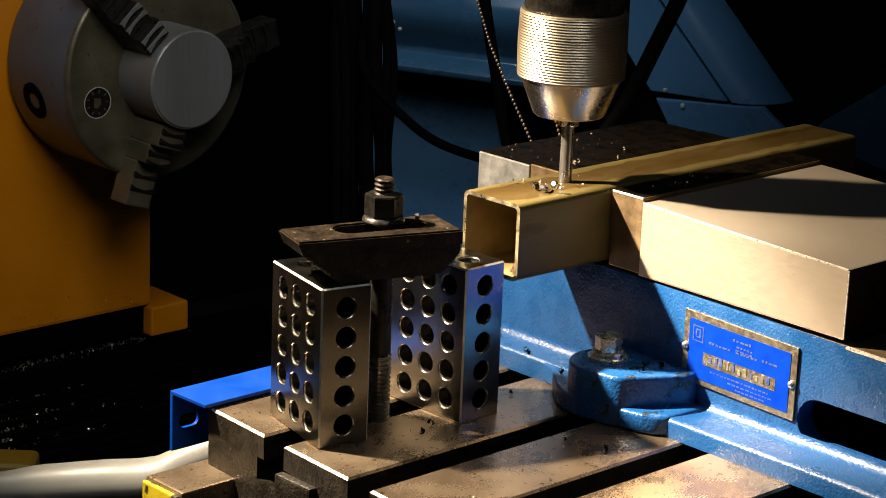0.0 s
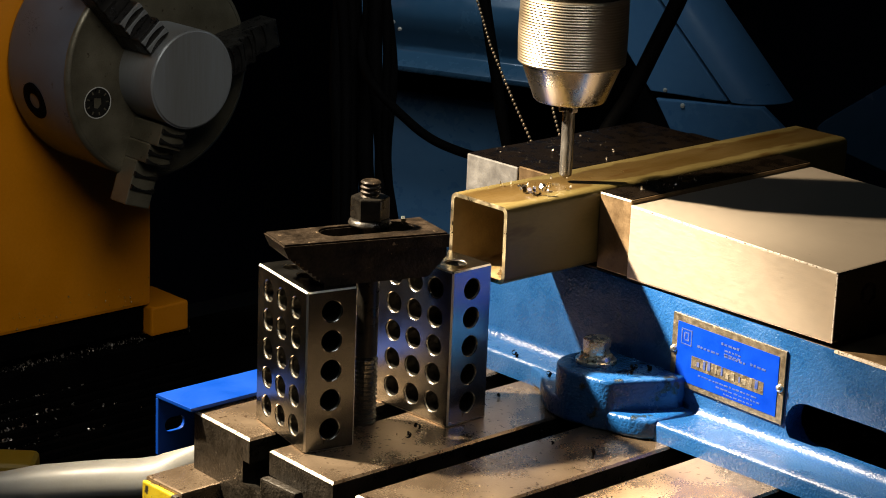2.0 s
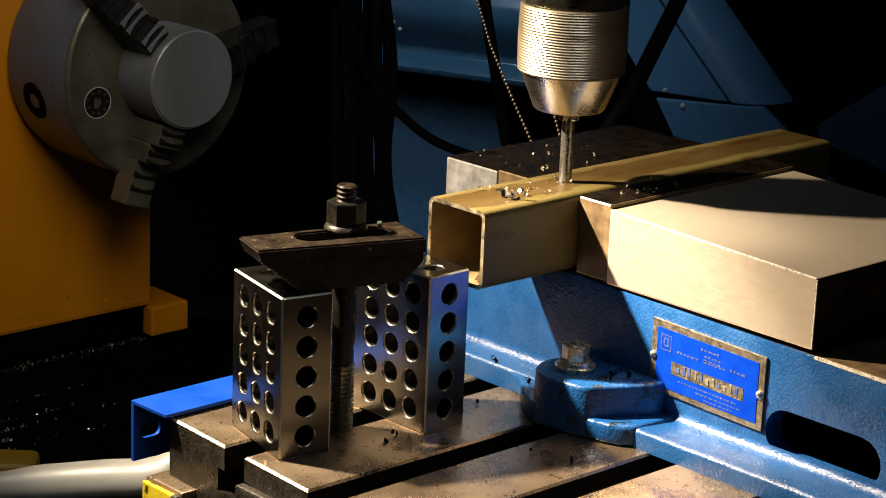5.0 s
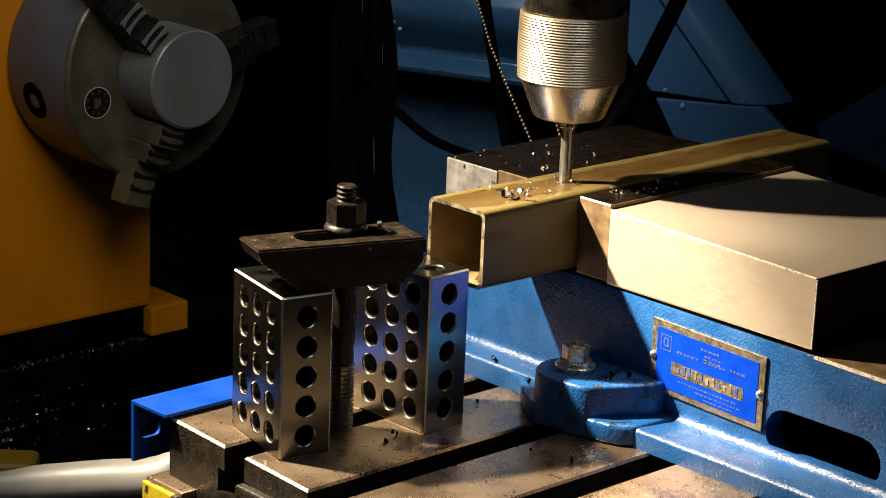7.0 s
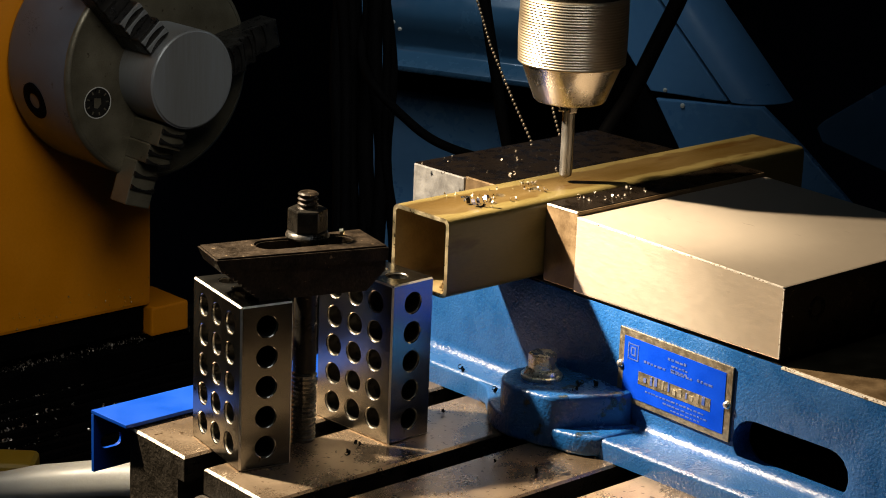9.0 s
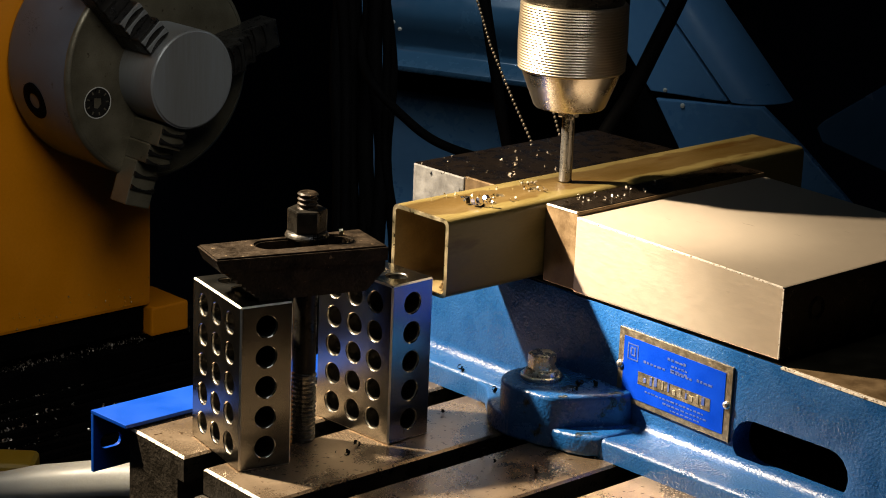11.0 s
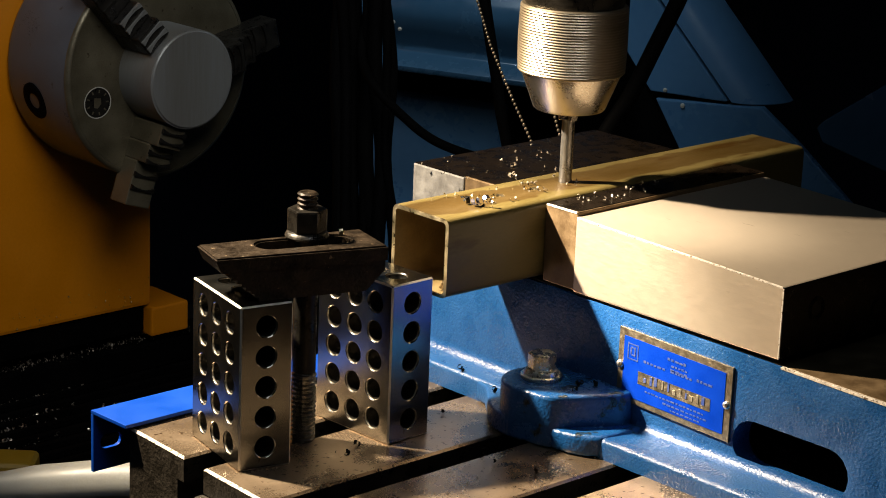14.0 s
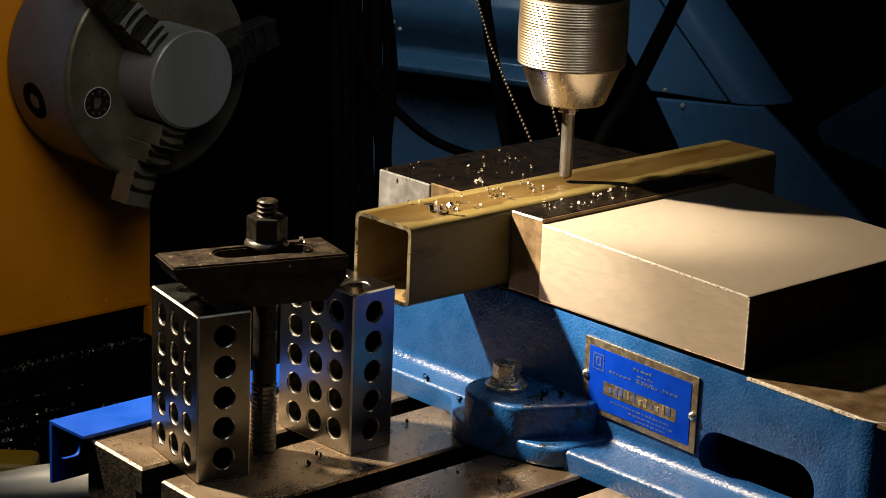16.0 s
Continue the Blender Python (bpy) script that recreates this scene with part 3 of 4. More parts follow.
def hold_down_bolt():
    root = riding(thing("hold_down_bolt", "zinc-plated hex bolt and washer on the vise lug", "bolt", (147.2, -40.2, 25.5), 12))
    part("washer", turned([(4, 0), (9.6, 0), (9.9, 0.4), (9.9, 1.5), (9.4, 1.9), (4, 1.9), (4, 0)], 48), M_ZINC, root, "zinc washer", 40)
    part("flange", turned([(0, 1.95), (8.6, 1.95), (8.6, 2.5), (7.6, 4.0), (0, 4.0)], 40), M_ZINC, root, "", 40)
    part("head", hexagon(6.8, 4.0, 12.0, width=0.8), M_ZINC, root)


# ---------------------------------------------------------------- square tube with its drilled holes
HOLE_Y = 2.2
SHIFT = (0.0, 22.74, 45.63, 68.57)
HOLES = [155.2 + s for s in SHIFT[:3]]
DRILL = (155.2, 2.2)


def ring(cx, cy, r, n=20):
    return [(cx + r * math.cos(2 * math.pi * i / n), cy + r * math.sin(2 * math.pi * i / n)) for i in range(n)]


def square_tube():
    x0, x1, y0, y1, z0, z1, w, r = 104.8, 362.0, -17.8, 20.4, 65.2, 103.0, 2.0, 3.4
    root = riding(thing("square_tube", "brown oiled square steel tube clamped in the vise", "steel tube"))

    def loop(inset, rad):
        out = []
        for cy, cz, start in ((y1 - inset - rad, z1 - inset - rad, 0), (y0 + inset + rad, z1 - inset - rad, 90), (y0 + inset + rad, z0 + inset + rad, 180), (y1 - inset - rad, z0 + inset + rad, 270)):
            out += [(cy + rad * math.cos(radians(start + 18 * i)), cz + rad * math.sin(radians(start + 18 * i))) for i in range(6)]
        return out

    outer, inner = loop(0, r), loop(w, r - w + 0.4)
    bm = bmesh.new()
    n = len(outer)
    rows = {}
    for key, pts in (("o", outer), ("i", inner)):
        for x in (x0, x1):
            rows[key, x] = [bm.verts.new((x, a, b)) for a, b in pts]
    ends = {x: bmesh.new() for x in (x0, x1)}
    top = (5, 6)           # the straight span between the two upper corners
    for k in range(n):
        q = (k + 1) % n
        if (k, q) != top:
            bm.faces.new((rows["o", x0][k], rows["o", x0][q], rows["o", x1][q], rows["o", x1][k]))
            bm.faces.new((rows["i", x0][k], rows["i", x1][k], rows["i", x1][q], rows["i", x0][q])).material_index = 1
        for x in (x0, x1):
            ends[x].faces.new([ends[x].verts.new((x, *p)) for p in (outer[k], inner[k], inner[q], outer[q])])
    # the top wall, with the bored holes through it
    for key, z, idx in (("o", z1, 0), ("i", z1 - w, 1)):
        a, b = rows[key, x0], rows[key, x1]
        corner = [a[top[0]], a[top[1]], b[top[1]], b[top[0]]]
        edges = [bm.edges.get((corner[i], corner[(i + 1) % 4])) or bm.edges.new((corner[i], corner[(i + 1) % 4])) for i in range(4)]
        for hx in HOLES:
            vs = [bm.verts.new((px, py, z)) for px, py in ring(hx, HOLE_Y, 3.3)]
            edges += [bm.edges.new((vs[i], vs[(i + 1) % 20])) for i in range(20)]
            rows[key, hx] = vs
        for g in bmesh.ops.triangle_fill(bm, edges=edges, use_beauty=True)["geom"]:
            if isinstance(g, bmesh.types.BMFace):
                g.material_index = idx
    for hx in HOLES:
        for i in range(20):
            j = (i + 1) % 20
            bm.faces.new((rows["o", hx][i], rows["o", hx][j], rows["i", hx][j], rows["i", hx][i])).material_index = 2
    bmesh.ops.recalc_face_normals(bm, faces=bm.faces)
    part("tube_wall", bm, [M_BRASS_PAINT, M_TUBE_IN, M_CUT], root, "", 30)
    for b in ends.values():
        bmesh.ops.remove_doubles(b, verts=b.verts, dist=0.001)
        part("cut_end", b, M_CUT, root, "bright sawn end")


SLUGS = []


def drilled_slugs():
    for k in (1, 2):
        ob = part("drilled_slug", turned([(0, 0), (3.2, 0), (3.2, 2.0), (0, 2.0)], 20), M_BRASS_PAINT)
        ob.location = (HOLES[k] / 1000, HOLE_Y / 1000, 0.101)
        tagged(ob, "round piece of the tube wall cut out by the drill", "metal slug", "drilled slugs")
        SLUGS.append((k, ob))


# ---------------------------------------------------------------- drill chuck
def drill_chuck():
    root = thing("drill_chuck", "bright keyless drill chuck with ribbed sleeve and a spinning twist drill", "drill chuck", (*DRILL, 0))
    prof = [(23.0, 154.9), (25.2, 155.1)]
    z, n = 155.5, 24
    for i in range(n):
        zz = z + i * 1.32
        bulge = 26.0 + 0.45 * math.sin(math.pi * i / (n - 1))
        prof += [(bulge - 0.4, zz), (bulge - 0.4, zz + 0.25), (bulge, zz + 0.4), (bulge, zz + 0.72), (bulge - 0.4, zz + 1.3)]
    prof += [(25.9, 187.3), (25.2, 188.0), (22, 188.0)]
    part("sleeve", turned(prof, 72), M_SLEEVE, root, "ribbed bright sleeve", 25)
    part("nose_cone", turned([(0, 138.6), (9.5, 138.4), (13.5, 136.6), (16.6, 136.7), (17.5, 137.6), (23.8, 153.6), (24.3, 155.0), (23, 155.1)], 72), M_CHROME, root, "polished nose cone", 30)
    part("nose_ring", turned([(0, 134.4), (7.2, 134.4), (8.2, 135.2), (8.4, 137.4), (0, 137.4)], 40), M_CHROME, root, "", 40)
    part("upper_body", turned([(20, 187.8), (23.8, 188.2), (24.0, 188.8), (24.0, 208), (23.4, 209), (20, 230), (0, 230)], 64), M_BLACK_AND_SHADE, root, "black upper body", 30)
    for i in range(3):
        a = radians(120 * i + 40)
        bm = block(0.4, 5.0, -2.0, 2.0, 131.2, 139.5, 0.5)
        bmesh.ops.rotate(bm, matrix=Matrix.Rotation(a, 3, "Z"), verts=bm.verts)
        part("jaw", bm, M_CHROME, root)
    # twist drill: two flutes wound about the axis
    bm = bmesh.new()
    rings = []
    for i in range(64):
        zz = 97.8 + 34 * i / 63
        rows = []
        for k in range(24):
            a = 2 * math.pi * k / 24
            r = 3.15
            if zz < 124:
                r -= 0.07 * max(0.0, math.cos(2 * a)) ** 1.5
            if zz < 99.6:
                r *= max(0.03, (zz - 97.8) / 1.8)
            tw = (zz - 97.8) * 2 * math.pi / 26
            rows.append(bm.verts.new((r * math.cos(a + tw), r * math.sin(a + tw), zz)))
        rings.append(rows)
    for lo, hi in zip(rings, rings[1:]):
        for k in range(24):
            bm.faces.new((lo[k], lo[(k + 1) % 24], hi[(k + 1) % 24], hi[k]))
    bm.faces.new(rings[0])
    bm.faces.new(rings[-1])
    bmesh.ops.recalc_face_normals(bm, faces=bm.faces)
    part("twist_drill", bm, M_DRILL, root, "bright twist drill", 40)
    return root


# ---------------------------------------------------------------- blue bracket behind the table
def blue_bracket():
    root = riding(thing("blue_bracket", "bright blue painted angle bracket along the back of the table", "bracket"))
    part("top_leaf", prism([(71, 1.4), (71, 3.2), (99, 2.6), (99, 0.8)], "x", -10.5, 300, 0.3), M_BRACKET, root)
    slot = stadium(-6.5, 5.5, -17.5, -10.5)
    part("back_leaf", prism([(-10.5, -28), (-10.5, 0.6), (300, 0.6), (300, -28)], "y", 97, 99, 0.2, [slot]), M_BRACKET, root, "back leaf with a slotted hole")


# ---------------------------------------------------------------- lathe behind
LX, LY, LZ = 327.0, 534.0, 40.0


def lathe():
    # chuck, its axis along -y; built about the origin with z as its axis, then laid down
    root = thing("lathe_chuck", "dull grey three-jaw lathe chuck holding a round bar", "lathe chuck", (LX, LY + 40, LZ))
    part("chuck_body", turned([(0, -1.2), (78.6, -1.2), (79.6, -2.0), (80.0, -3.0), (80.0, -74), (78.5, -78), (76, -80), (0, -80)], 96, (0, 0, 0), "y"), M_LATHE_STEEL, root, "grey chuck body", 35)
    part("chuck_face", turned([(0, -1.0), (0, 0), (76.2, 0), (76.2, -1.0)], 96, (0, 0, 0), "y"), M_LATHE_FACE, root, "oil-stained chuck face", 35)
    part("rim", turned([(76.4, 0.1), (77.4, 0.2), (79.9, -1.6), (80.3, -3.2), (78, -1.3), (76.4, -0.9), (76.4, 0.1)], 96, (0, 0, 0), "y"), M_LATHE_FACE, root, "worn chamfered rim", 60)
    for ang in (132, 252, 12):
        a = radians(ang)
        bm = bmesh.new()
        for r0, r1, d in ((36.5, 52, 34), (52, 66, 25), (66, 99, 15)):
            b2 = block(r0, r1 + 0.4, -d, 4, -11, 11, 1.2)
            me = bpy.data.meshes.new("tmp")
            b2.to_mesh(me)
            b2.free()
            bm.from_mesh(me)
            bpy.data.meshes.remove(me)
        bmesh.ops.rotate(bm, matrix=Matrix.Rotation(-a, 3, "Y"), verts=bm.verts)
        # matching jaws: upper two blackened for shade, the lower kept lighter
        jaw = part("chuck_jaw", bm, M_BLACK_AND_SHADE if ang != 252 else M_LATHE_FACE, root, "stepped hard jaw")
        for r0, d in ((39, 34), (46, 34), (56, 25), (63, 25), (74, 15), (84, 15)):
            # each ridge is hollowed like the bar it would grip
            arc = [(r0 + 2.2 * (1 - (k / 4) ** 2), 10.4 * k / 4) for k in range(-4, 5)]
            bm = prism(arc + [(r0 + 3.6, 10.4), (r0 + 3.6, -10.4)], "y", -d - 1.8, -d + 1, 0.0)
            bmesh.ops.rotate(bm, matrix=Matrix.Rotation(-a, 3, "Y"), verts=bm.verts)
            # inner ridges of the upper left jaw get bright metal as painted glints
            part("ridge", bm, M_BAR if ang == 132 and r0 < 70 else M_BLACK_AND_SHADE, jaw, "ridge coloured bright for its glint" if ang == 132 and r0 < 70 else "")
    part("maker_badge", turned([(0, 0.5), (11.6, 0.5), (11.6, 0.1), (0, 0.1)], 40, (272.5 - LX, 0, 22.5 - LZ), "y"), M_BLACK_AND_SHADE, root, "round black maker's badge")
    part("badge_ring", turned([(10.8, 0.75), (11.5, 0.75), (11.5, 0.3), (10.8, 0.3), (10.8, 0.75)], 40, (272.5 - LX, 0, 22.5 - LZ), "y"), M_PALE, root)
    for k in range(9):
        a = radians(40 * k)
        bm = block(-1.1, 1.1, -0.8, -0.4, -0.5, 0.5)
        bmesh.ops.rotate(bm, matrix=Matrix.Rotation(-a, 3, "Y"), verts=bm.verts)
        bmesh.ops.translate(bm, vec=(272.5 - LX + 8.2 * math.cos(a), 0, 22.5 - LZ + 8.2 * math.sin(a)), verts=bm.verts)
        part("badge_mark", bm, M_LATHE_FACE, root)
    part("badge_mark", prism([(-3, -3.4), (-3, 3.6), (2.6, 3.0), (3, -1), (0, -4.2)], "y", -0.8, -0.4), M_LATHE_FACE, root).location = ((272.5 - LX) / 1000, 0, (22.5 - LZ) / 1000)
    # the body is not cut here; black colour stands for the hole's shade
    sock = part("key_socket", turned([(0, -6), (5.6, -6), (6.0, 0.4), (7.0, 0.9), (12.6, 0.9), (13.8, 0.1), (13.8, -4.0), (0, -6.0)], 40), M_RUBBER_AND_SHADE, root, "chuck key socket, blackened for the shade inside", 40)
    sa = radians(196)
    sock.matrix_basis = Matrix.Translation((0.0798 * math.cos(sa), 0.046, 0.0798 * math.sin(sa))) @ Vector((math.cos(sa), 0, math.sin(sa))).to_track_quat("Z", "Y").to_matrix().to_4x4()

    bar = thing("round_bar", "faced round steel bar held in the lathe chuck", "steel bar", (LX, LY + 62, LZ))
    part("shaft", turned([(0, 61), (34.9, 61), (36, 60.6), (36, -6), (0, -6)], 96, (0, 0, 0), "y"), M_BAR, bar, "dull grey turned shaft", 35)
    part("faced_end", turned([(0, 62), (34.4, 62), (35.2, 61.1), (0, 61.1)], 96, (0, 0, 0), "y"), M_BAR, bar, "faced end with fine brushing", 35)

    head = thing("lathe_headstock", "orange painted lathe headstock above a black chip tray", "lathe")
    part("housing", block(-100, 378, 655, 1000, -168, 330, 3.0), M_ORANGE, head, "orange painted housing")
    part("foot", block(375, 411, 650, 700, -193, -169, 2.0), M_ORANGE, head, "orange painted foot")
    part("plinth", block(-100, 374, 659, 1000, -190, -168.5, 1.0), M_TRAY, head)
    part("spindle_nose", turned([(0, 0), (55, 0), (55, 60), (0, 60)], 64, (LX, 652, LZ), "y"), M_LATHE_STEEL, head)

    tray = thing("chip_tray", "black oily chip tray strewn with bright metal chips", "chip tray")
    part("tray_floor", block(-200, 520, 250, 690, -232, -222), M_TRAY, tray)
    part("back_ledge", block(-200, 520, 655, 690, -222, -200, 2.0), M_TRAY, tray)
    rng = random.Random(3)
    # ribbed slats of the tray
    for i in range(9):
        y = 640 - 17 * i
        part("rib", block(60, 420, y - 2.2, y + 2.2, -222, -216, 1.2), M_TRAY, tray)
    bm = bmesh.new()
    for i in range(430):
        p = Vector((rng.uniform(225, 425), rng.gauss(668, 5), -199.0))
        chip(bm, p, rng, rng.uniform(0.35, 1.0) if i % 14 else 1.9)
    # chips washed into streaks along the ribs
    for i in range(44):
        x, y, n = rng.uniform(170, 300), 640 - 17 * rng.randrange(6) + rng.uniform(2, 12), rng.randrange(6, 16)
        for k in range(n):
            chip(bm, Vector((x + rng.uniform(-16, 16), y + rng.gauss(0, 1.0), -221 + 3.0 * rng.random())), rng, rng.uniform(0.4, 1.2) if k else 1.8)
    for i in range(60):
        chip(bm, Vector((rng.uniform(250, 376), 653.5, -166 + abs(rng.gauss(0, 9)))), rng, rng.uniform(0.3, 0.9))
    tagged(part("tray_chips", bm, M_CHIP), "small bright metal chips scattered in the tray", "metal chips", "", "stuff")


def chip(bm, p, rng, s):
    """A short curled shaving at p."""
    turn = Euler((rng.uniform(-0.6, 0.6), rng.uniform(-0.6, 0.6), rng.uniform(0, 6.28))).to_matrix()
    n = 5
    span = rng.uniform(1.5, 4.0)
    rows = []
    for i in range(n):
        a = span * i / (n - 1)
        for w in (-0.4, 0.4):
            rows.append(bm.verts.new(p + turn @ Vector((s * math.sin(a) * 0.8, s * w, s * (0.8 - 0.8 * math.cos(a))))))
    for i in range(n - 1):
        bm.faces.new((rows[2 * i], rows[2 * i + 1], rows[2 * i + 3], rows[2 * i + 2]))


# ---------------------------------------------------------------- blue enamelled machine and cables behind
def background():
    # its front runs askew behind the mill; local x along the front, -y out of it
    root = thing("enamelled_machine", "steel-blue enamelled machine casing behind the mill", "machine", (530, 560, 0), -68)
    hood = [(-14, 300), (-18, 130), (-26, 104), (-38, 90), (-43, 80), (-43, 72), (-37, 59), (-32, 50), (-33, 45), (-44, 41), (-50, 37), (-49, 33), (-42, 31), (20, 31), (20, 300)]
    part("hood", prism(hood, "x", -5, 188, 1.2), M_ENAMEL_SHADE, root, "rounded hood, enamel darkened for shade", 40)
    # black sheet stands in for the shade under the hood
    part("recess", block(-5, 188, 11.5, 20, -30, 30.5), M_RUBBER_AND_SHADE, root, "black sheet for the shade below the hood")
    part("lower_panel", prism([(0, -260), (0, 1), (4, 5.3), (11, 5.3), (11, -260)], "x", -38, 104, 0.8), M_BLUE_SHEET, root, "", 40)
    part("upper_panel", prism([(201.5, 59), (201.5, 124), (281.5, 31.2), (279, 30.6), (222, 31.6)], "y", 0, 6, 0.8), M_BLUE_SHEET, root)
    # another black sheet, in place of shade in the panel gaps
    part("backing", prism([(190, -20), (190, 138), (288, 33), (296, -20)], "y", 9, 15), M_RUBBER_AND_SHADE, root, "black sheet for the shade between the panels")
    # rounded flank beyond the slanting seam
    bm, rows = bmesh.new(), []
    for i in range(10):
        a = radians(10 * i)
        w, d = 36 * math.sin(a), 36 * (1 - math.cos(a))
        rows.append([bm.verts.new((u + w, d, z)) for u, z in ((161.4, 175.0), (285.0, 30.6))])
    for lo, hi in zip(rows, rows[1:]):
        bm.faces.new((lo[0], lo[1], hi[1], hi[0]))
    bmesh.ops.recalc_face_normals(bm, faces=bm.faces)
    bmesh.ops.solidify(bm, geom=bm.faces[:], thickness=1.5)
    part("flank", bm, M_BLUE_SHEET, root, "rounded blue flank", 40)
    part("lower_panel", prism([(226, 26.6), (281, 28.6), (308, 29.8), (340, 4), (392, -44), (392, -120), (266, -120), (247, -9)], "y", 0, 8, 1.5), M_BLUE_SHEET, root)
    part("side_wing", prism([(347, 18), (352, 24), (440, 90), (440, -20), (352, 8)], "y", 10, 16, 1.0), M_ENAMEL_SHADE, root, "blue side wing, enamel darkened for shade")
    for x, y, z, rad in ((233.3, 0, 33.6, 1.7), (247.6, 0, 23.6, 1.9), (28.1, -41, 68.0, 1.9), (33.0, -39, 62.6, 1.6)):
        part("screw", turned([(0, 0), (rad, 0), (0.8 * rad, 1.1), (0, 1.5)], 16, (x, y, z), "y"), M_PALE, root, "bright screw head")
    # cables
    def cable(name, pts, r, label):
        tagged(part(name, swept(pts, r, 10, 8), M_RUBBER_AND_SHADE, None, "", 60), label, "cable", "cables behind the mill")
    cable("power_cable", [(301.9, 319.8, 124.8), (285.4, 305.0, 102.0), (271.3, 277.6, 89.6), (280.9, 261.6, 72.0), (293.5, 243.9, 57.3), (312.0, 222.9, 48.4), (331.2, 202.6, 42.8)], 2.9, "thick black power cable hanging in a curve")
    cable("hose", [(365, 116, 166), (363, 117, 157), (349, 120, 131), (334, 123.5, 103), (322, 128, 84), (314, 132, 66)], 4.9, "oily black hose running down behind the vise")
    cable("power_cable", [(296, 212, 165), (294, 204, 140), (292.5, 192, 105), (291.5, 186, 86), (294, 176, 50)], 3.6, "black cable hanging behind the drill chuck")
    rng = random.Random(11)
    for i in range(10):
        u = i / 9
        x, y = 268 + 19 * u + rng.uniform(-3, 3), 301 - 19 * u + rng.uniform(-10, 10)
        cable("power_cable", [(x + 18 + rng.uniform(-9, 5), y + 28, 160), (x + 12 + rng.uniform(-6, 6), y + 18, 95), (x + 3 + rng.uniform(-7, 7), y + 5, 40), (x - 5 + rng.uniform(-5, 5), y - 8, -20), (x - 12, y - 16, -90)], rng.uniform(2.4, 5.0), "loose black cable hanging in a bundle")
    bead_chain([(229.0, 147.5, 168), (230.9, 135.6, 140.9), (234.8, 121.6, 114.6), (238.8, 108.6, 91.3), (239.5, 106, 84)])
    bead_chain([(247.0, 105.9, 122.4), (246.8, 100.3, 107.7), (247.3, 94.6, 94.2)])


BEADS = []


def bead_chain(points):
    chain = thing("bead_chain", "thin brass bead chain hanging behind the chuck", "bead chain", group="bead chains")
    pts = [Vector(p) for p in points]
    for a, b in zip(pts, pts[1:]):
        steps = max(2, round((b - a).length / 2.35))
        for i in range(steps):
            if not BEADS:
                o = part("bead", turned([(0, -1.1), (0.6, -0.7), (0.85, 0), (0.6, 0.7), (0, 1.1)], 12), M_PLATE_METAL, chain, "", 80)
                BEADS.append(o.data)
            else:
                o = new("bead", BEADS[0])
                o.parent = chain
            o.location = (a + (b - a) * (i / steps)) / 1000
    part("cord", swept([tuple(p) for p in pts], 0.4, 6, 4), M_RUBBER_AND_SHADE, chain)


def white_handle():
    pts = [(-59.5, 248.9, -87.8), (-42.9, 234.2, -84.9), (-29.5, 222.6, -82.5), (-10.7, 205.9, -79.5), (12.4, 185.2, -76.6), (29.6, 169.8, -74.3), (41.0, 161.9, -66.9), (58.4, 149.4, -57.0)]
    ob = part("plastic_handle", swept(pts, [8.5, 8.4, 8.4, 10.5, 11.2, 11.2, 8.5, 9], 20, 8, 0.8), M_WHITE, None, "", 60)
    tagged(ob, "milky white plastic handle lying below the table", "handle")
    y = part("yellow_casting", block(-22, 22, -14, 14, -16, 8, 5.0, 3), M_AMBER)
    y.matrix_basis = pose(0.0578, 0.3633, -0.1374, 0, 0, -43)
    tagged(y, "chipped yellow painted casting behind the white handle", "machine part")


# ---------------------------------------------------------------- chips on the work
FLUNG = []


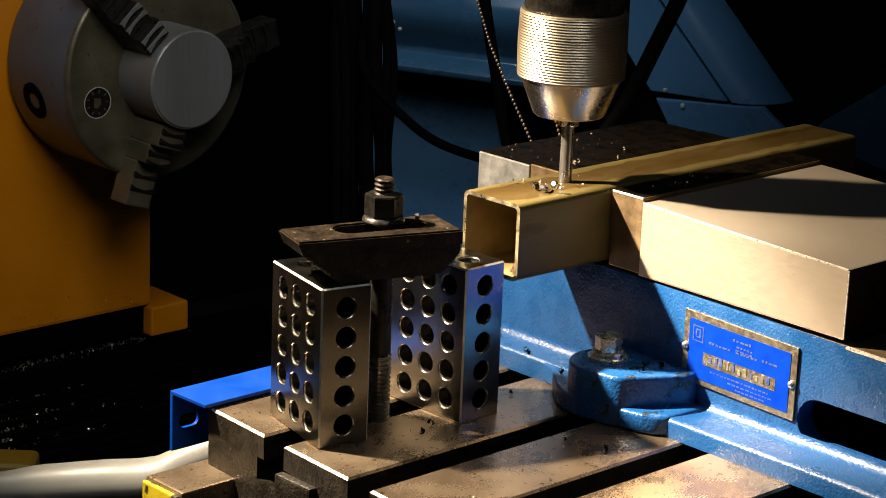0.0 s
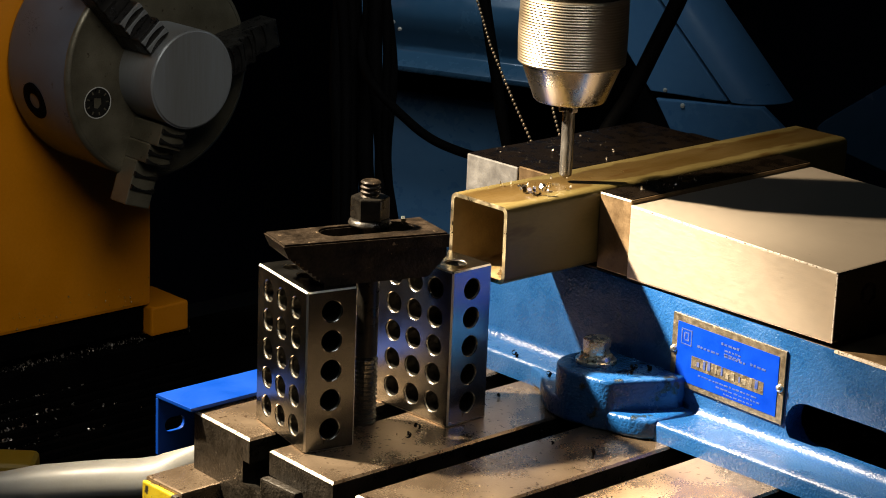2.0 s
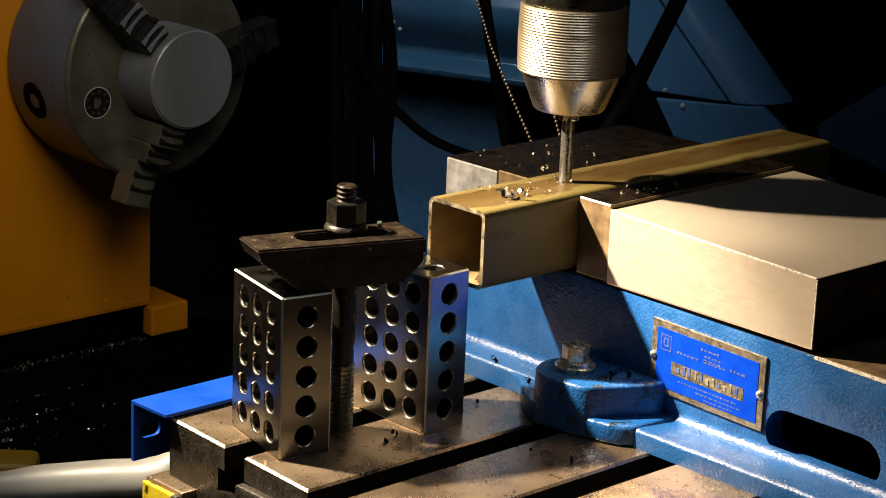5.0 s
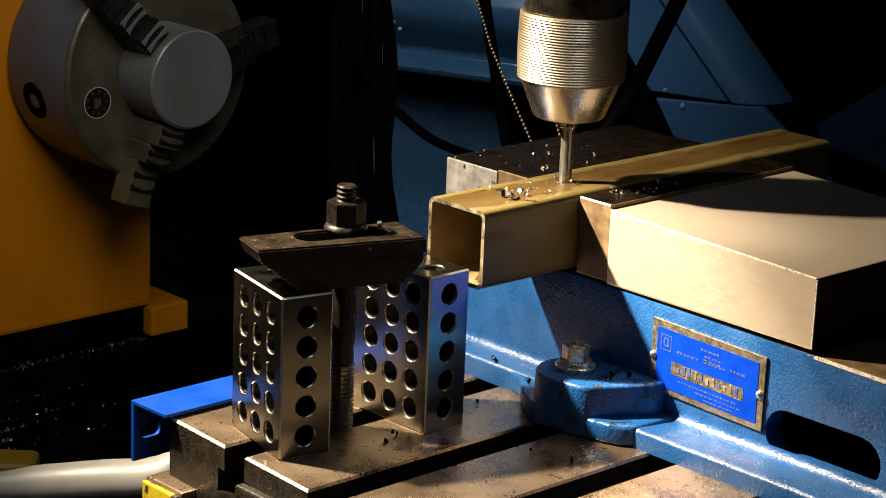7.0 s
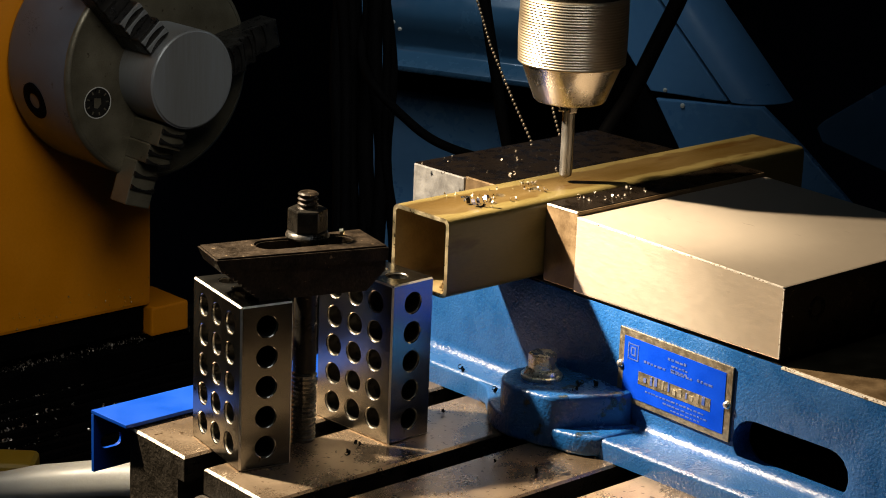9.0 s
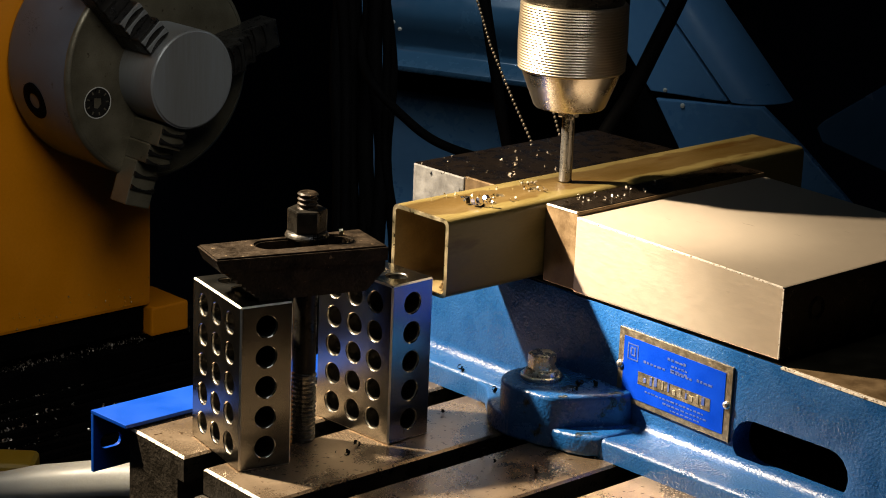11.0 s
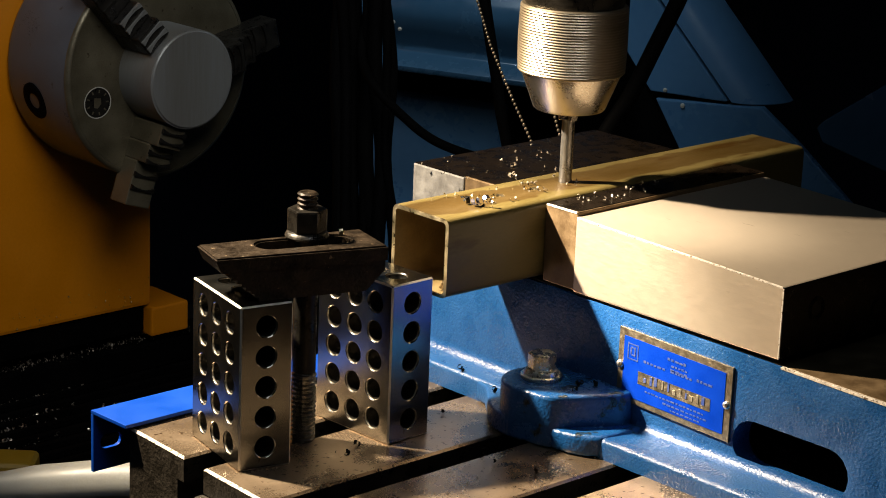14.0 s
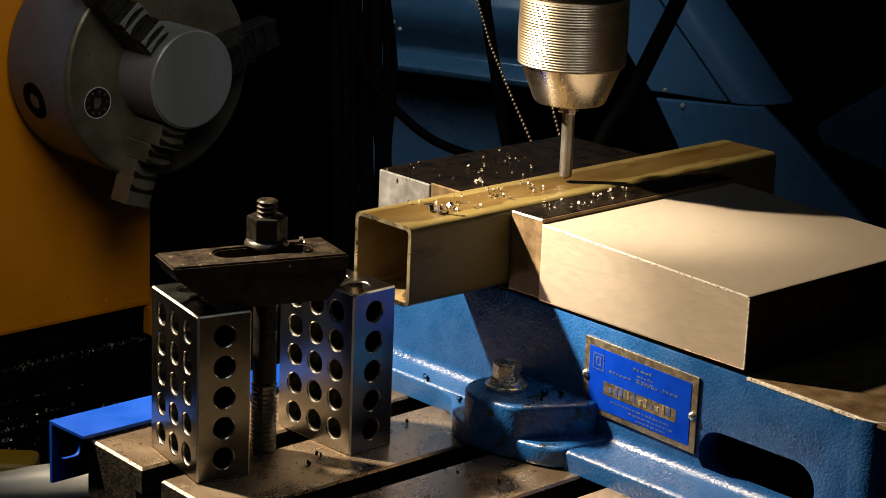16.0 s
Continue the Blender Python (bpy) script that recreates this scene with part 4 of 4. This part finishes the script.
def chips_on_work():
    rng = random.Random(21)
    bm = bmesh.new()
    for i in range(30):
        chip(bm, Vector((rng.gauss(143, 9), rng.uniform(-14, 18), 103.05)), rng, rng.uniform(0.4, 1.2))
    for i in range(26):
        chip(bm, Vector((rng.uniform(176, 260), rng.uniform(24, 76), 102.0)), rng, rng.uniform(0.4, 1.2))
    for i in range(70):
        x, y = rng.uniform(0, 140), rng.choice((rng.uniform(-33, 12), rng.uniform(-94, -52)))
        chip(bm, Vector((x, y, 0.05)), rng, rng.uniform(0.3, 0.8))
    for i in range(16):
        chip(bm, Vector((rng.uniform(172, 230), rng.uniform(-37, -21), 102.4)), rng, rng.uniform(0.5, 1.2))
    riding(tagged(part("metal_chips", bm, M_CHIP), "fine bright drilling chips strewn on tube, jaws and table", "metal chips", "", "stuff"))
    for (x, y, z), s, mat in (((134.5, -8, 103), 3.6, M_CHIP_BLUE), ((131.5, -1, 103), 2.6, M_BLACK_AND_SHADE), ((141, -6, 103), 1.8, M_CHIP), ((186, 24.5, 102), 1.7, M_CHIP), ((109, -10, 67.4), 2.6, M_CHIP), ((60, 4.5, 97.3), 2.4, M_CUT)):
        bm = bmesh.new()
        for k in range(4):
            chip(bm, Vector((rng.uniform(-1, 1), rng.uniform(-1, 1), 0.2 + 0.6 * k)), rng, s * rng.uniform(0.6, 1))
        ob = part("curled_chip", bm, mat)
        ob.location = (x / 1000, y / 1000, z / 1000)
        riding(tagged(ob, "curled metal shaving lying on the work", "metal chip", "curled chips"))
    for x, y, z in [(62, -7, 0), (51, -13, 0), (124, 1, 0), (98, -62, 0), (104, -82, 0), (101, -51, 0), (150, -16, 11), (143, -13, 10.3), (151, 18, 11), (144, -65, 25.6), (157, -66, 25.6), (152, -61, 25.6)]:
        bm = bmesh.new()
        for k in range(3):
            chip(bm, Vector((rng.uniform(-0.8, 0.8), rng.uniform(-0.8, 0.8), 0.2 + 0.5 * k)), rng, rng.uniform(1.0, 1.8))
        ob = part("oily_crumb", bm, M_RUBBER_AND_SHADE)
        ob.location = (x / 1000, y / 1000, z / 1000)
        riding(tagged(ob, "black oily crumb lying on the bare metal", "debris", "oily crumbs"))
    # shavings thrown out by the two later holes
    for k, start, end in ((1, 2.9, 7.0), (2, 9.3, 13.4)):
        for i in range(18):
            bm = bmesh.new()
            s = rng.uniform(0.5, 1.25)
            for q in range(2):
                chip(bm, Vector((rng.uniform(-0.6, 0.6), rng.uniform(-0.6, 0.6), 0.1 + 0.4 * q)), rng, s)
            ob = part("flying_chip", bm, M_CHIP)
            tagged(ob, "small bright shaving thrown out by the drill", "metal chip", "thrown chips")
            near = rng.random() < 0.55
            if near:
                a, d = rng.uniform(0, 6.28), rng.uniform(4.5, 11)
                goal = Vector((HOLES[k] + d * math.cos(a), max(-15, min(18, HOLE_Y + d * math.sin(a))), 103.05))
            elif rng.random() < 0.7:
                goal = Vector((HOLES[k] + rng.uniform(-16, 40), rng.uniform(24, 70), 102.05))
            else:
                goal = Vector((HOLES[k] + rng.uniform(4, 40), rng.uniform(-36, -21), 102.4))
            FLUNG.append((k, ob, rng.uniform(start + 0.3, end), goal, rng.uniform(0, 360)))


# ---------------------------------------------------------------- movement
EASE = ((1.6, 0.0), (1.7, 0.03), (1.8, 0.09), (1.9, 0.21), (2.0, 0.37), (2.1, 0.51), (2.2, 0.66), (2.3, 0.80), (2.4, 0.9), (2.5, 0.985), (2.7, 1.0))
MOVES = [(0.0, 0.0)]
for n_move, later in enumerate((0.0, 6.48, 12.97)):
    for t_ease, s_ease in EASE:
        MOVES.append((t_ease + later, SHIFT[n_move] + s_ease * (SHIFT[n_move + 1] - SHIFT[n_move])))
MOVES.append((16.0, SHIFT[3]))

FEED = ((0.0, 0.0), (0.55, -0.85), (1.5, 6.98), (2.55, 6.98), (4.0, 4.75), (6.5, 0.0), (7.05, -0.85), (7.95, 6.98), (9.1, 6.98), (11.5, 3.07), (12.5, 0.85), (13.55, -0.85), (14.5, 6.98), (15.6, 6.98), (16.0, 6.4))


def along(table, t):
    for (t0, v0), (t1, v1) in zip(table, table[1:]):
        if t <= t1:
            return v0 + (v1 - v0) * max(0.0, (t - t0) / (t1 - t0))
    return table[-1][1]


def motions():
    for ob in TABLE_RIDERS:
        base = ob.matrix_basis.copy()
        walk(ob, [(t, Matrix.Translation((-d / 1000, 0, 0)) @ base) for t, d in MOVES])
    walk(CHUCK, [(i / 10, pose(DRILL[0] / 1000, DRILL[1] / 1000, along(FEED, i / 10) / 1000, 0, 0, 77.0 * i)) for i in range(161)])
    for k, ob in SLUGS:
        x, y = HOLES[k] / 1000, HOLE_Y / 1000
        t0, t1 = ((3.0, 6.2), (9.5, 12.6))[k - 1]
        rows = [(0.0, 0.101)] + [(t0, 0.101), (t1, 0.0975), (t1 + 0.3, 0.0672), (16.0, 0.0672)]
        times = sorted({t for t, _ in rows} | {t for t, _ in MOVES})
        walk(ob, [(t, pose(x - along(MOVES, t) / 1000, y, along(rows, t))) for t in times])
    for k, ob, when, goal, spin in FLUNG:
        start = Vector((HOLES[k], HOLE_Y, 99.0))
        rows = []
        for t in sorted({t for t, _ in MOVES} | {when, when + 0.1, when + 0.2}):
            s = min(1.0, max(0.0, (t - when) / 0.2))
            p = start.lerp(goal, s)
            p.z += 7.0 * 4 * s * (1 - s)
            rows.append((t, pose((p.x - along(MOVES, t)) / 1000, p.y / 1000, p.z / 1000, 0, 0, spin + 60 * s)))
        walk(ob, rows)


room()
milling_table()
saddle()
parallel_block((0, 0), -12.8, "ground steel setup block with hole rows, askew on the table")
parallel_block((74.7, -14.7), 1.0, "ground steel setup block with hole rows, square to the table")
strap_clamp()
stud_and_nut()
machine_vise()
hold_down_bolt()
square_tube()
drilled_slugs()
CHUCK = drill_chuck()
blue_bracket()
lathe()
background()
white_handle()
chips_on_work()
motions()
